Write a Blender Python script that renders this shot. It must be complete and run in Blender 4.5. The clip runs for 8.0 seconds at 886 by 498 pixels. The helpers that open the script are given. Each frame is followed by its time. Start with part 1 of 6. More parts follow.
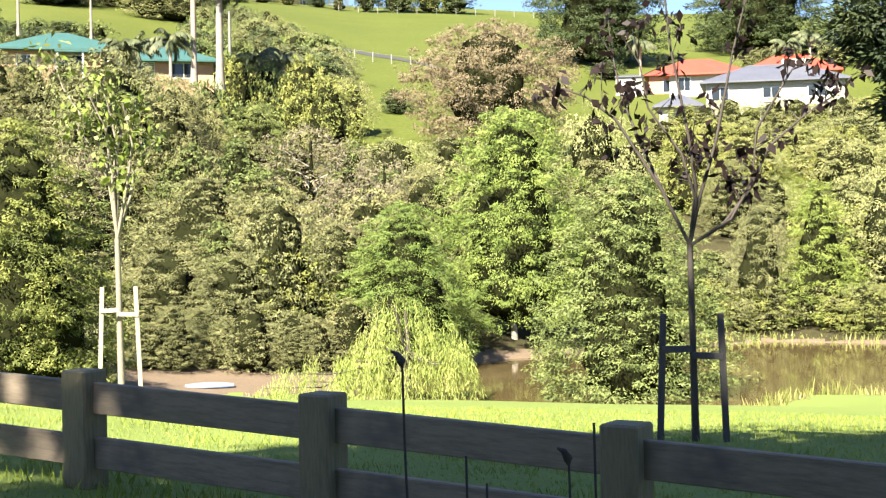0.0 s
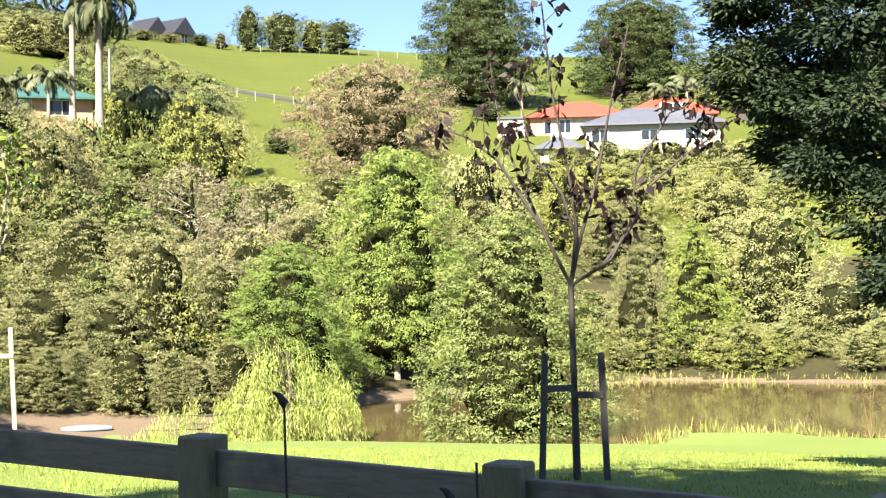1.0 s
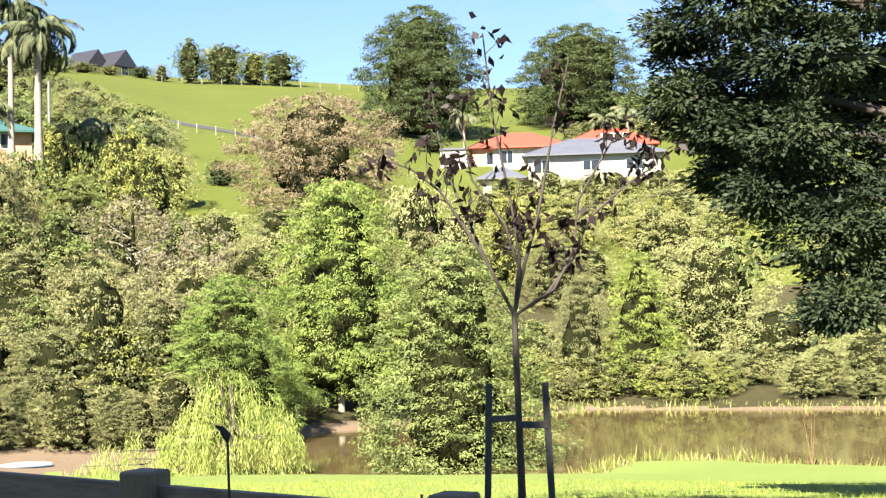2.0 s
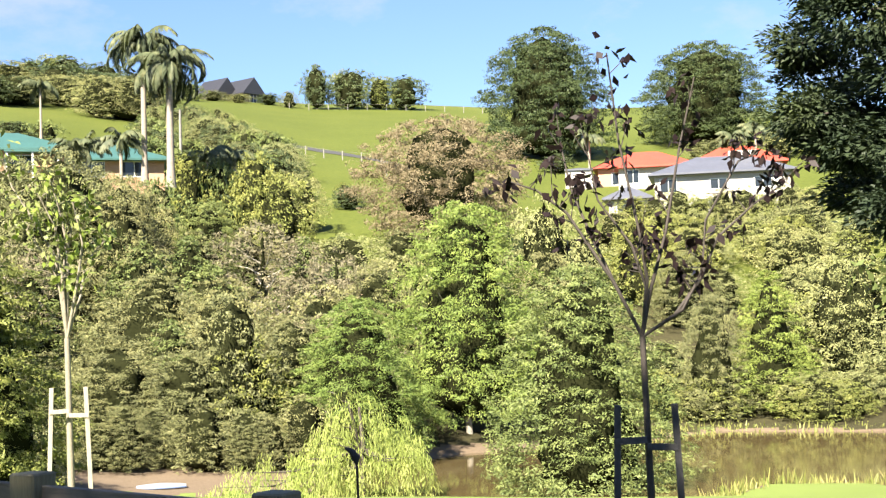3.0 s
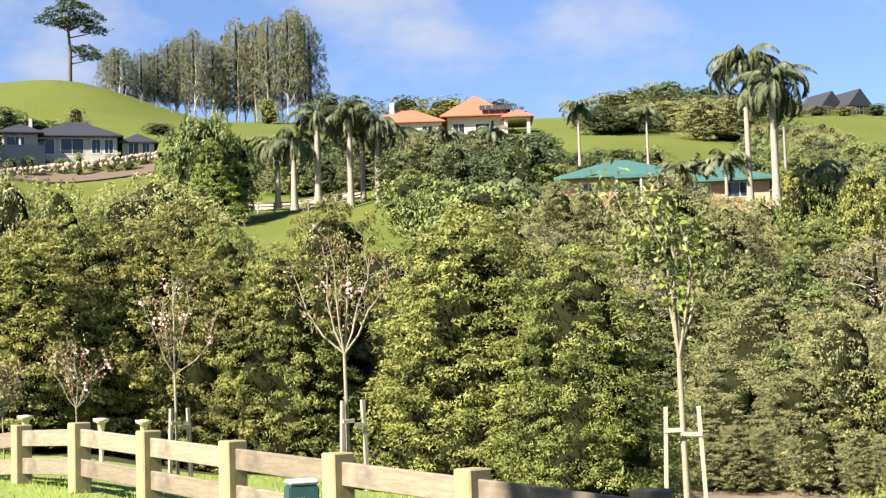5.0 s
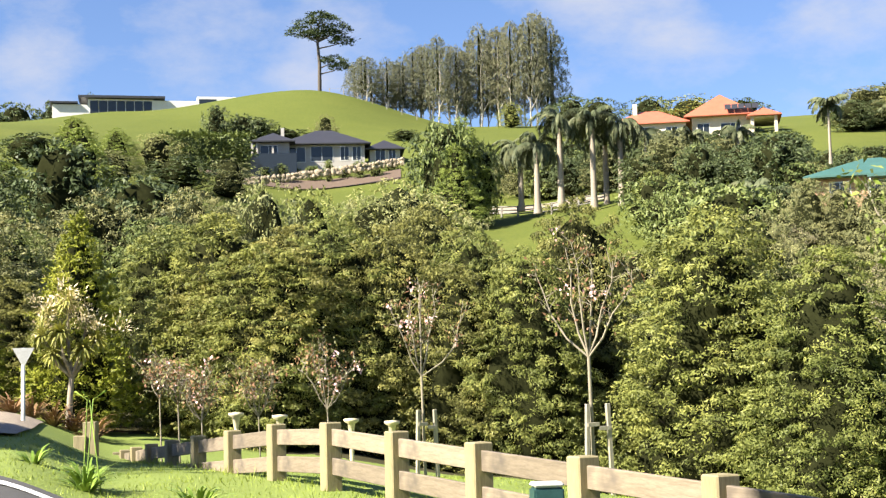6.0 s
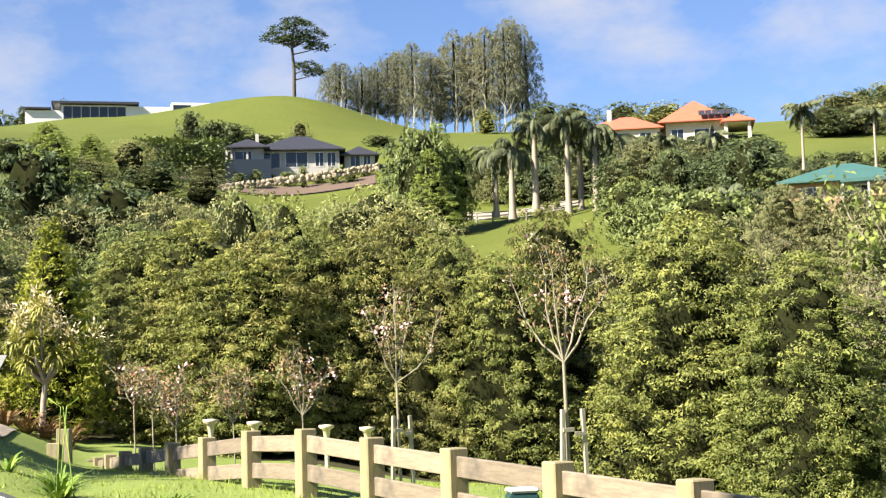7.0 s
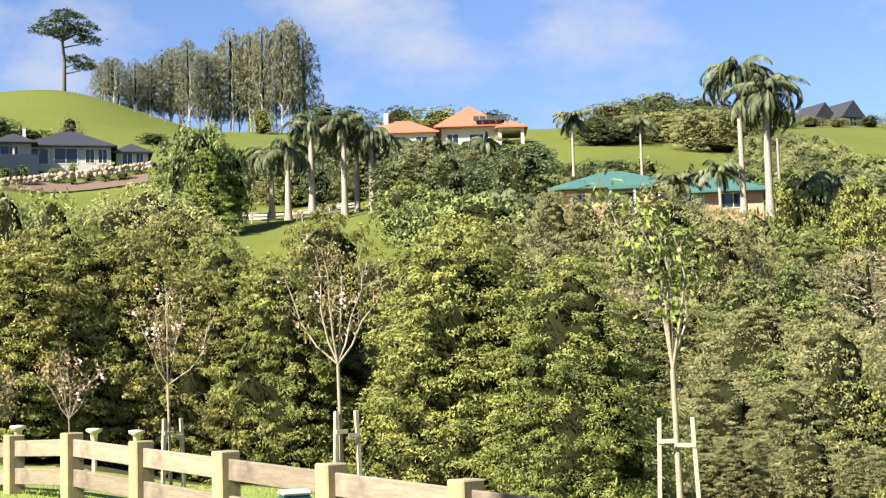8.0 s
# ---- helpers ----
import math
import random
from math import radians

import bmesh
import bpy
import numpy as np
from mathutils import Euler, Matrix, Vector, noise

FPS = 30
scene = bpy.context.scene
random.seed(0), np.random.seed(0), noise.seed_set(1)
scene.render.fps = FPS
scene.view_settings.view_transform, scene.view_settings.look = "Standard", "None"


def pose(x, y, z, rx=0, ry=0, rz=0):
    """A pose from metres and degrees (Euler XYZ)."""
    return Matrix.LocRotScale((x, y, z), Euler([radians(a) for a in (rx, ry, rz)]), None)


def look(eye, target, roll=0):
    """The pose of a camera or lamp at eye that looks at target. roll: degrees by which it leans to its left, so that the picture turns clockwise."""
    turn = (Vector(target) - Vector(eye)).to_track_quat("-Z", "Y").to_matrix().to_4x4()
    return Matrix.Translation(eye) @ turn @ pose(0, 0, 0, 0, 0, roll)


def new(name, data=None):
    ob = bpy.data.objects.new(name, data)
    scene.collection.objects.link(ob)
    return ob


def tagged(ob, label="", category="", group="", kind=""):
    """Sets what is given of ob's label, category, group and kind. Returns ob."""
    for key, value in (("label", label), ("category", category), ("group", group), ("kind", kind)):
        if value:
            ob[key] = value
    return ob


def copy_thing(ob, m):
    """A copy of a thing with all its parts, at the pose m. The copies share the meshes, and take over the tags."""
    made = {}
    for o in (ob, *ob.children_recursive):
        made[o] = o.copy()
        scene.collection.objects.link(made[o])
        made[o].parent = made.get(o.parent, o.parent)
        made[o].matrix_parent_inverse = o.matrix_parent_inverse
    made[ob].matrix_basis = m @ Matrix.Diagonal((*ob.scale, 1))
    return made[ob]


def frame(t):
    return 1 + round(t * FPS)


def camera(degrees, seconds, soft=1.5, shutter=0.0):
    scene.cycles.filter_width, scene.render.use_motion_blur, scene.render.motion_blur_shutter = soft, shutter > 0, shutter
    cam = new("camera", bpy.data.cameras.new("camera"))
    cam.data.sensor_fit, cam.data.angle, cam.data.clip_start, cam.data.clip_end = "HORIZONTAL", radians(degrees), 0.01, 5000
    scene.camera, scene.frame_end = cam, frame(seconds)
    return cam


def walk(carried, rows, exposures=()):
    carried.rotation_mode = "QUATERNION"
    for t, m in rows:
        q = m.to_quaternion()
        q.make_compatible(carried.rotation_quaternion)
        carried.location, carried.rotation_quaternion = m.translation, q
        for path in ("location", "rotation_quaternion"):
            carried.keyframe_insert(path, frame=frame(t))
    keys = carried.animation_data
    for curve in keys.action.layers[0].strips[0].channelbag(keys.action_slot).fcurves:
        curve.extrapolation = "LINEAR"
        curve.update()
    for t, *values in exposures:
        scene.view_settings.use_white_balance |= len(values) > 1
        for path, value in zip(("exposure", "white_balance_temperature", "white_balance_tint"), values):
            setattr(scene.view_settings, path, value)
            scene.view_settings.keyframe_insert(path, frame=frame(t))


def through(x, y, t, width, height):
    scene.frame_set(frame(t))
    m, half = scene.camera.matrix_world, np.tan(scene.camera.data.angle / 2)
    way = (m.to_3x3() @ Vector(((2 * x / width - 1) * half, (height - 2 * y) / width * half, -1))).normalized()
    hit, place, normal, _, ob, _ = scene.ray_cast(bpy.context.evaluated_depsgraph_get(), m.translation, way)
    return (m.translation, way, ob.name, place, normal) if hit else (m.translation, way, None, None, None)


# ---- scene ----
# The viewer stands on the road side, turns in place and sweeps the far bank.
cam = camera(34.2, 8.0, soft=1.3)
EYE = 1.6
# seconds, bearing (degrees to the left of +y), pitch, roll
ROWS = [
    (0.0, 0.01, -0.34, -0.89), (0.5, -2.19, 0.43, -0.86), (1.0, -4.67, 1.18, -0.87), (1.2, -5.56, 1.47, -0.84),
    (1.75, -7.10, 2.10, -1.25), (2.3, -6.41, 2.65, -1.64), (2.5, -5.57, 2.86, -1.55), (3.0, -1.96, 3.37, -1.79),
    (3.5, 3.15, 3.86, -1.86), (4.0, 9.17, 4.22, -2.34), (4.5, 15.60, 4.60, -2.17), (5.0, 21.89, 4.92, -1.86),
    (5.2, 24.26, 5.11, -1.97), (5.75, 29.80, 5.28, -1.66), (6.3, 32.46, 5.41, -1.39), (6.5, 32.50, 5.46, -1.45),
    (7.0, 30.58, 5.52, -1.61), (7.5, 26.40, 5.46, -1.79), (8.0, 21.63, 5.33, -1.78),
]
walk(cam, [(t, pose(0, 0, EYE, 90 + pitch, 0, yaw) @ pose(0, 0, 0, 0, 0, roll)) for t, yaw, pitch, roll in ROWS],
     [(0.0, 2.24), (2.5, 2.19), (3.5, 2.03), (4.5, 1.87), (8.0, 1.88)])

# ---- world, sun ----
SUN_FROM = Vector((-0.454, -0.891, 0.0)).normalized()   # the sun stands behind the viewer, to the left
SUN_UP = 40.0
world = bpy.data.worlds.new("world")
scene.world = world
world.use_nodes = True
wn, wl = world.node_tree.nodes, world.node_tree.links
wn.clear()
w_out = wn.new("ShaderNodeOutputWorld")
w_bg = wn.new("ShaderNodeBackground")
w_bg.inputs["Strength"].default_value = 0.042
sky = wn.new("ShaderNodeTexSky")
sky.sky_type = "NISHITA"
sky.sun_disc = False
sky.sun_elevation = radians(SUN_UP)
sky.sun_rotation = math.atan2(SUN_FROM.x, SUN_FROM.y)
sky.air_density, sky.dust_density, sky.ozone_density = 1.0, 0.4, 2.0
# thin broken cloud low over the hills, blue above
w_tc = wn.new("ShaderNodeTexCoord")
w_map = wn.new("ShaderNodeMapping")
w_map.inputs["Scale"].default_value, w_map.inputs["Rotation"].default_value = (4.0, 4.0, 8.0), (0.0, radians(24), radians(25))
w_map.inputs["Location"].default_value = (0.35, 0.0, 0.0)
w_noise = wn.new("ShaderNodeTexNoise")
w_noise.inputs["Scale"].default_value, w_noise.inputs["Detail"].default_value, w_noise.inputs["Roughness"].default_value = 2.2, 7.0, 0.62
w_bank = None
for bearing, up, size in ((13.6, 14.6, 0.075), (16.2, 16.2, 0.06), (22.6, 13.4, 0.07), (25.4, 14.6, 0.085), (16.4, 13.6, 0.05), (40.3, 15.0, 0.085), (36.0, 15.2, 0.07), (36.8, 13.0, 0.055), (47.0, 12.5, 0.05), (-24.0, 17.0, 0.12), (60.0, 19.0, 0.2), (5.0, 24.0, 0.16)):
    w_far = wn.new("ShaderNodeVectorMath")
    w_far.operation = "DISTANCE"
    ce = math.cos(radians(up))
    w_far.inputs[1].default_value = (-math.sin(radians(bearing)) * ce, math.cos(radians(bearing)) * ce, math.sin(radians(up)))
    wl.new(w_tc.outputs["Generated"], w_far.inputs[0])
    w_near = wn.new("ShaderNodeMapRange")
    w_near.interpolation_type = "SMOOTHSTEP"
    w_near.inputs["From Max"].default_value, w_near.inputs["To Min"].default_value, w_near.inputs["To Max"].default_value = size, 1.0, 0.0
    wl.new(w_far.outputs["Value"], w_near.inputs["Value"])
    if w_bank is None:
        w_bank = w_near.outputs[0]
    else:
        w_max = wn.new("ShaderNodeMath")
        w_max.operation = "MAXIMUM"
        wl.new(w_bank, w_max.inputs[0])
        wl.new(w_near.outputs[0], w_max.inputs[1])
        w_bank = w_max.outputs[0]
w_sum = wn.new("ShaderNodeMath")
w_sum.operation = "MULTIPLY_ADD"
w_sum.inputs[1].default_value = 0.24
w_ramp = wn.new("ShaderNodeValToRGB")
w_ramp.color_ramp.elements[0].position, w_ramp.color_ramp.elements[1].position = 0.55, 1.0
w_tint = wn.new("ShaderNodeMix")
w_tint.data_type, w_tint.blend_type = "RGBA", "MULTIPLY"
w_tint.inputs[0].default_value, w_tint.inputs[7].default_value = 1.0, (0.87, 0.95, 1.20, 1)
w_mix = wn.new("ShaderNodeMix")
w_mix.data_type = "RGBA"
w_mix.inputs[7].default_value = (4.9, 5.0, 5.6, 1)
wl.new(w_tc.outputs["Generated"], w_map.inputs[0])
wl.new(w_map.outputs[0], w_noise.inputs["Vector"])
wl.new(w_bank, w_sum.inputs[0])
wl.new(w_noise.outputs["Fac"], w_sum.inputs[2])
wl.new(w_sum.outputs[0], w_ramp.inputs[0])
wl.new(sky.outputs[0], w_tint.inputs[6])
wl.new(w_tint.outputs[2], w_mix.inputs[6])
wl.new(w_ramp.outputs[0], w_mix.inputs[0])
wl.new(w_mix.outputs[2], w_bg.inputs["Color"])
wl.new(w_bg.outputs[0], w_out.inputs["Surface"])
sun_data = bpy.data.lights.new("sun", "SUN")
sun_data.energy, sun_data.angle, sun_data.color = 5.0, radians(0.55), (1.0, 0.915, 0.76)
sun = new("sun", sun_data)
sun.matrix_world = look(SUN_FROM * 200 + Vector((0, 0, 200 * math.tan(radians(SUN_UP)))), (0, 0, 0))

# ---- materials ----
def nodes_of(name):
    m = bpy.data.materials.new(name)
    m.use_nodes = True
    n, l = m.node_tree.nodes, m.node_tree.links
    return m, n, l, n["Principled BSDF"]


def ramp(n, l, source, stops):
    r = n.new("ShaderNodeValToRGB")
    els = r.color_ramp.elements
    while len(els) < len(stops):
        els.new(0.5)
    for e, (p, c) in zip(els, stops):
        e.position, e.color = p, (*c, 1)
    l.new(source, r.inputs[0])
    return r.outputs[0]


def noise_at(n, l, scale, detail=4.0, rough=0.6, coords="Object", stretch=None):
    tc = n.new("ShaderNodeTexCoord")
    src = tc.outputs[coords]
    if stretch:
        mp = n.new("ShaderNodeMapping")
        mp.inputs["Scale"].default_value = stretch
        l.new(src, mp.inputs[0])
        src = mp.outputs[0]
    t = n.new("ShaderNodeTexNoise")
    t.inputs["Scale"].default_value, t.inputs["Detail"].default_value, t.inputs["Roughness"].default_value = scale, detail, rough
    l.new(src, t.inputs["Vector"])
    return t.outputs["Fac"]


def mixed(n, l, fac, a, b, how="MIX"):
    x = n.new("ShaderNodeMix")
    x.data_type, x.blend_type = "RGBA", how
    for k, v in ((0, fac), (6, a), (7, b)):
        if hasattr(v, "links"):
            l.new(v, x.inputs[k])
        else:
            x.inputs[k].default_value = v if k == 0 else (*v, 1)
    return x.outputs[2]


def bump(n, l, bsdf, height, strength=0.3, distance=0.02):
    b = n.new("ShaderNodeBump")
    b.inputs["Strength"].default_value, b.inputs["Distance"].default_value = strength, distance
    l.new(height, b.inputs["Height"])
    l.new(b.outputs[0], bsdf.inputs["Normal"])


def leaf_material(name, dark, mid, light, patch=1.2, gloss=0.45, through=0.08):
    """Foliage: two scales of colour over the crown, a little from leaf to leaf and from plant to plant, light passing through."""
    m, n, l, b = nodes_of(name)
    big = ramp(n, l, noise_at(n, l, patch, 3), [(0.32, dark), (0.52, mid), (0.70, light)])
    geo = n.new("ShaderNodeNewGeometry")
    info = n.new("ShaderNodeObjectInfo")
    leafy = ramp(n, l, geo.outputs["Random Per Island"], [(0.0, (0.92, 0.93, 0.92)), (1.0, (1.07, 1.06, 1.06))])
    plant = ramp(n, l, info.outputs["Random"], [(0.0, (1.28, 1.19, 1.20)), (0.5, (1.48, 1.34, 1.34)), (1.0, (1.64, 1.43, 1.38))])
    c = mixed(n, l, 1.0, mixed(n, l, 1.0, big, leafy, "MULTIPLY"), plant, "MULTIPLY")
    l.new(c, b.inputs["Base Color"])
    b.inputs["Roughness"].default_value = gloss
    b.inputs["Specular IOR Level"].default_value = 0.12
    tr = n.new("ShaderNodeBsdfTranslucent")
    l.new(mixed(n, l, 1.0, c, (1.15, 1.25, 0.6), "MULTIPLY"), tr.inputs["Color"])
    mx = n.new("ShaderNodeMixShader")
    mx.inputs[0].default_value = through
    l.new(b.outputs[0], mx.inputs[1])
    l.new(tr.outputs[0], mx.inputs[2])
    l.new(mx.outputs[0], n["Material Output"].inputs["Surface"])
    return m


def grain_material(name, a, b_, c=None, scale=6.0, rough=0.8, bumpy=0.3, stretch=None, per_object=0.0, dist=0.02, metal=0.0):
    """A two-scale, slightly rough material: a to b_ by noise, with fine grain, wear c on top."""
    m, n, l, b = nodes_of(name)
    f1 = noise_at(n, l, scale, 5, 0.6, stretch=stretch)
    col = ramp(n, l, f1, [(0.3, a), (0.7, b_)])
    f2 = noise_at(n, l, scale * 7, 3, 0.7, stretch=stretch)
    col = mixed(n, l, 0.35, col, ramp(n, l, f2, [(0.3, tuple(v * 0.6 for v in a)), (0.7, tuple(min(1, v * 1.2) for v in b_))]))
    if c:
        f3 = noise_at(n, l, scale * 0.35, 4, 0.7)
        mask = ramp(n, l, f3, [(0.52, (0, 0, 0)), (0.66, (1, 1, 1))])
        col = mixed(n, l, mask, col, c)
    if per_object:
        info = n.new("ShaderNodeObjectInfo")
        lo, hi = 1 - per_object, 1 + per_object
        col = mixed(n, l, 1.0, col, ramp(n, l, info.outputs["Random"], [(0, (lo, lo, lo)), (1, (hi, hi, hi * 0.97))]), "MULTIPLY")
    l.new(col, b.inputs["Base Color"])
    b.inputs["Roughness"].default_value, b.inputs["Metallic"].default_value = rough, metal
    if bumpy:
        bump(n, l, b, f2, bumpy, dist)
    return m


M_TOTARA = leaf_material("totara_leaf", (0.054, 0.080, 0.028), (0.105, 0.140, 0.046), (0.160, 0.200, 0.070))
M_KAHIKATEA = leaf_material("white_pine_leaf", (0.066, 0.108, 0.027), (0.114, 0.168, 0.041), (0.166, 0.222, 0.058))
M_KANUKA = leaf_material("kanuka_leaf", (0.062, 0.073, 0.034), (0.130, 0.146, 0.064), (0.200, 0.212, 0.094))
M_TWIG = leaf_material("twiggy_leaf", (0.10, 0.098, 0.06), (0.15, 0.145, 0.088), (0.20, 0.19, 0.12))
M_BRONZE = leaf_material("bronze_leaf", (0.088, 0.082, 0.050), (0.132, 0.121, 0.074), (0.172, 0.158, 0.100))
M_PALE = leaf_material("pale_leaf", (0.115, 0.14, 0.06), (0.18, 0.205, 0.085), (0.245, 0.26, 0.12))
M_LIME = leaf_material("lime_leaf", (0.088, 0.112, 0.032), (0.145, 0.172, 0.049), (0.205, 0.226, 0.068))
M_BRIGHT = leaf_material("bright_leaf", (0.085, 0.120, 0.030), (0.140, 0.190, 0.043), (0.190, 0.245, 0.062))
M_DARK = leaf_material("dark_leaf", (0.034, 0.052, 0.026), (0.06, 0.085, 0.038), (0.09, 0.115, 0.05))
M_HILLCONIFER = leaf_material("hilltop_conifer_leaf", (0.024, 0.040, 0.017), (0.042, 0.062, 0.025), (0.062, 0.086, 0.034))
M_GUM = leaf_material("gum_leaf", (0.058, 0.070, 0.042), (0.100, 0.112, 0.068), (0.142, 0.152, 0.096))
M_WILLOW = leaf_material("willow_leaf", (0.15, 0.205, 0.055), (0.215, 0.275, 0.08), (0.285, 0.335, 0.12), through=0.3)
M_PALM = leaf_material("palm_leaf", (0.034, 0.048, 0.026), (0.060, 0.078, 0.042), (0.10, 0.118, 0.064), gloss=0.5)
M_BARK = grain_material("bark", (0.045, 0.036, 0.027), (0.11, 0.09, 0.07), scale=9, stretch=(1, 1, 0.25), bumpy=0.5)
M_PALEBARK = grain_material("pale_bark", (0.32, 0.28, 0.22), (0.52, 0.48, 0.40), scale=8, stretch=(1, 1, 0.4), bumpy=0.4)
M_WOOD = grain_material("post_wood", (0.175, 0.145, 0.080), (0.295, 0.250, 0.145), (0.165, 0.165, 0.075), scale=3.5, stretch=(2, 2, 0.3), rough=0.75, bumpy=0.25, per_object=0.16, dist=0.004)
M_RAIL = grain_material("rail_wood", (0.145, 0.115, 0.082), (0.285, 0.230, 0.172), (0.115, 0.095, 0.080), scale=3.0, stretch=(0.35, 3, 3), rough=0.75, bumpy=0.25, per_object=0.22, dist=0.004)
M_NEARGREEN = leaf_material("near_conifer_green", (0.050, 0.066, 0.020), (0.120, 0.146, 0.040), (0.210, 0.232, 0.066), patch=1.1)
M_NEARBUSH = leaf_material("near_bush_olive", (0.056, 0.064, 0.021), (0.128, 0.140, 0.043), (0.212, 0.220, 0.068), patch=1.0)
# near-black colour of the crown cores: shade between the boughs, painted in
M_GAPSHADE = grain_material("crown_gap_shade", (0.012, 0.014, 0.006), (0.024, 0.026, 0.011), scale=5, bumpy=0.6)
M_GAPSHADE.node_tree.nodes["Principled BSDF"].inputs["Specular IOR Level"].default_value = 0.0
M_CYPRESS = leaf_material("cypress_leaf", (0.085, 0.110, 0.016), (0.150, 0.182, 0.026), (0.215, 0.242, 0.040), patch=1.2)
M_CABBAGE = leaf_material("cabbage_tree_leaf", (0.15, 0.17, 0.05), (0.24, 0.26, 0.08), (0.33, 0.34, 0.13), patch=5)

# ---- building helpers ----
def smooth(a, b, x):
    t = np.clip((x - a) / (b - a), 0, 1)
    return t * t * (3 - 2 * t)


def quad_mesh(name, verts, quads, material, tris=None):
    """A mesh from arrays of vertices and quads."""
    me = bpy.data.meshes.new(name)
    verts, quads = np.asarray(verts, np.float32), np.asarray(quads, np.int32)
    me.vertices.add(len(verts))
    me.vertices.foreach_set("co", verts.ravel())
    me.loops.add(quads.size)
    me.loops.foreach_set("vertex_index", quads.ravel())
    me.polygons.add(len(quads))
    me.polygons.foreach_set("loop_start", np.arange(0, quads.size, 4, dtype=np.int32))
    me.update(calc_edges=True)
    me.materials.append(material)
    return me


def leaf_mesh(name, verts, material):
    """A mesh of loose three-cornered leaves."""
    me = bpy.data.meshes.new(name)
    verts = np.asarray(verts, np.float32)
    me.vertices.add(len(verts))
    me.vertices.foreach_set("co", verts.ravel())
    me.loops.add(len(verts))
    me.loops.foreach_set("vertex_index", np.arange(len(verts), dtype=np.int32))
    me.polygons.add(len(verts) // 3)
    me.polygons.foreach_set("loop_start", np.arange(0, len(verts), 3, dtype=np.int32))
    me.update(calc_edges=True)
    me.materials.append(material)
    return me


def part(name, bm, material, parent, label="", smooth_faces=False):
    me = bpy.data.meshes.new(name)
    bm.to_mesh(me)
    bm.free()
    me.materials.append(material)
    if smooth_faces:
        for p in me.polygons:
            p.use_smooth = True
    ob = new(name, me)
    ob.parent = parent
    if label:
        tagged(ob, label)
    return ob


def hang(name, me, parent, label=""):
    ob = new(name, me)
    ob.parent = parent
    if label:
        tagged(ob, label)
    return ob


def thing(name, m, label, category, group="", kind=""):
    ob = new(name)
    ob.matrix_basis = m
    return tagged(ob, label, category, group, kind)


def box(bm, lo, hi, m=None, bevel=0.0):
    """A box between two corners, bevelled, added to bm."""
    c = [(a + b) / 2 for a, b in zip(lo, hi)]
    s = [abs(b - a) for a, b in zip(lo, hi)]
    r = bmesh.ops.create_cube(bm, size=1.0, matrix=(m or Matrix()) @ Matrix.LocRotScale(c, None, s))
    if bevel:
        es = {e for v in r["verts"] for e in v.link_edges}
        bmesh.ops.bevel(bm, geom=list(es), offset=bevel, segments=1, affect="EDGES")
    return bm


def tubes(lines, sides=6):
    """Arrays of tapered tubes: each line is a list of (point, radius)."""
    vs, qs = [], []
    for line in lines:
        base = len(vs)
        pts = [Vector(p) for p, _ in line]
        for i, (p, r) in enumerate(line):
            d = (pts[min(i + 1, len(pts) - 1)] - pts[max(i - 1, 0)]).normalized()
            u = d.orthogonal().normalized() if abs(d.z) > 0.95 else d.cross(Vector((0, 0, 1))).normalized()
            if abs(d.z) > 0.95:
                u = (Vector((1, 0, 0)) - d * d.x).normalized()
            w = d.cross(u)
            for k in range(sides):
                a = 2 * math.pi * k / sides
                vs.append(tuple(pts[i] + (u * math.cos(a) + w * math.sin(a)) * r))
        for i in range(len(line) - 1):
            for k in range(sides):
                a, b = base + i * sides + k, base + i * sides + (k + 1) % sides
                qs.append((a, b, b + sides, a + sides))
    return np.array(vs), np.array(qs)


# ---- the lie of the land ----
# heights at bearings (rows) and distances (columns) from the viewpoint
BEARINGS = (-20, -9, 2, 9, 16, 23, 30, 37, 44, 49)
DISTANCES = (0, 12, 18, 30, 55, 80, 120, 160, 220, 310)
HEIGHTS = (
    (-0.15, -0.7, -2.0, -3.6, -3.4, 6.0, 17.0, 30, 44),
    (-0.15, -0.7, -1.9, -3.7, -3.3, 8.0, 17.0, 30.5, 49),
    (-0.05, -0.6, -1.8, -3.5, -1.5, 10.5, 19.5, 33, 52),
    (0.0, -0.45, -1.7, -3.75, -0.4, 12.5, 21.5, 36, 54),
    (0.10, -0.2, -1.5, -3.0, 1.8, 14.2, 24.5, 38, 56),
    (0.15, 0.05, -1.0, -2.0, 3.0, 13.5, 22.5, 36.5, 56),
    (0.22, 0.3, -0.4, -1.0, 3.0, 12.0, 20.0, 37, 57),
    (0.30, 0.42, 0.0, 0.4, 3.0, 11.5, 19.5, 34.5, 66),
    (0.50, 0.55, 0.28, 1.4, 4.2, 13.0, 23.0, 38, 61),
    (0.66, 0.92, 1.12, 1.6, 5.0, 14.0, 24.0, 40, 58),
)
POND = ((-2.8, 43), (-9, 39), (-10.5, 43), (-14, 51.5), (-18, 51.5), (-24, 47), (-40, 45), (-48, 62),
        (-40, 75), (-25, 76), (-17, 76.5), (-12.5, 78), (-8.5, 71), (-2.5, 67.5), (1.2, 62), (3.0, 53), (2.0, 47))
WATER = -4.0


def spot(bearing, dist):
    a = radians(bearing)
    return -math.sin(a) * dist, math.cos(a) * dist


POND_XY = np.array([spot(*p) for p in POND])


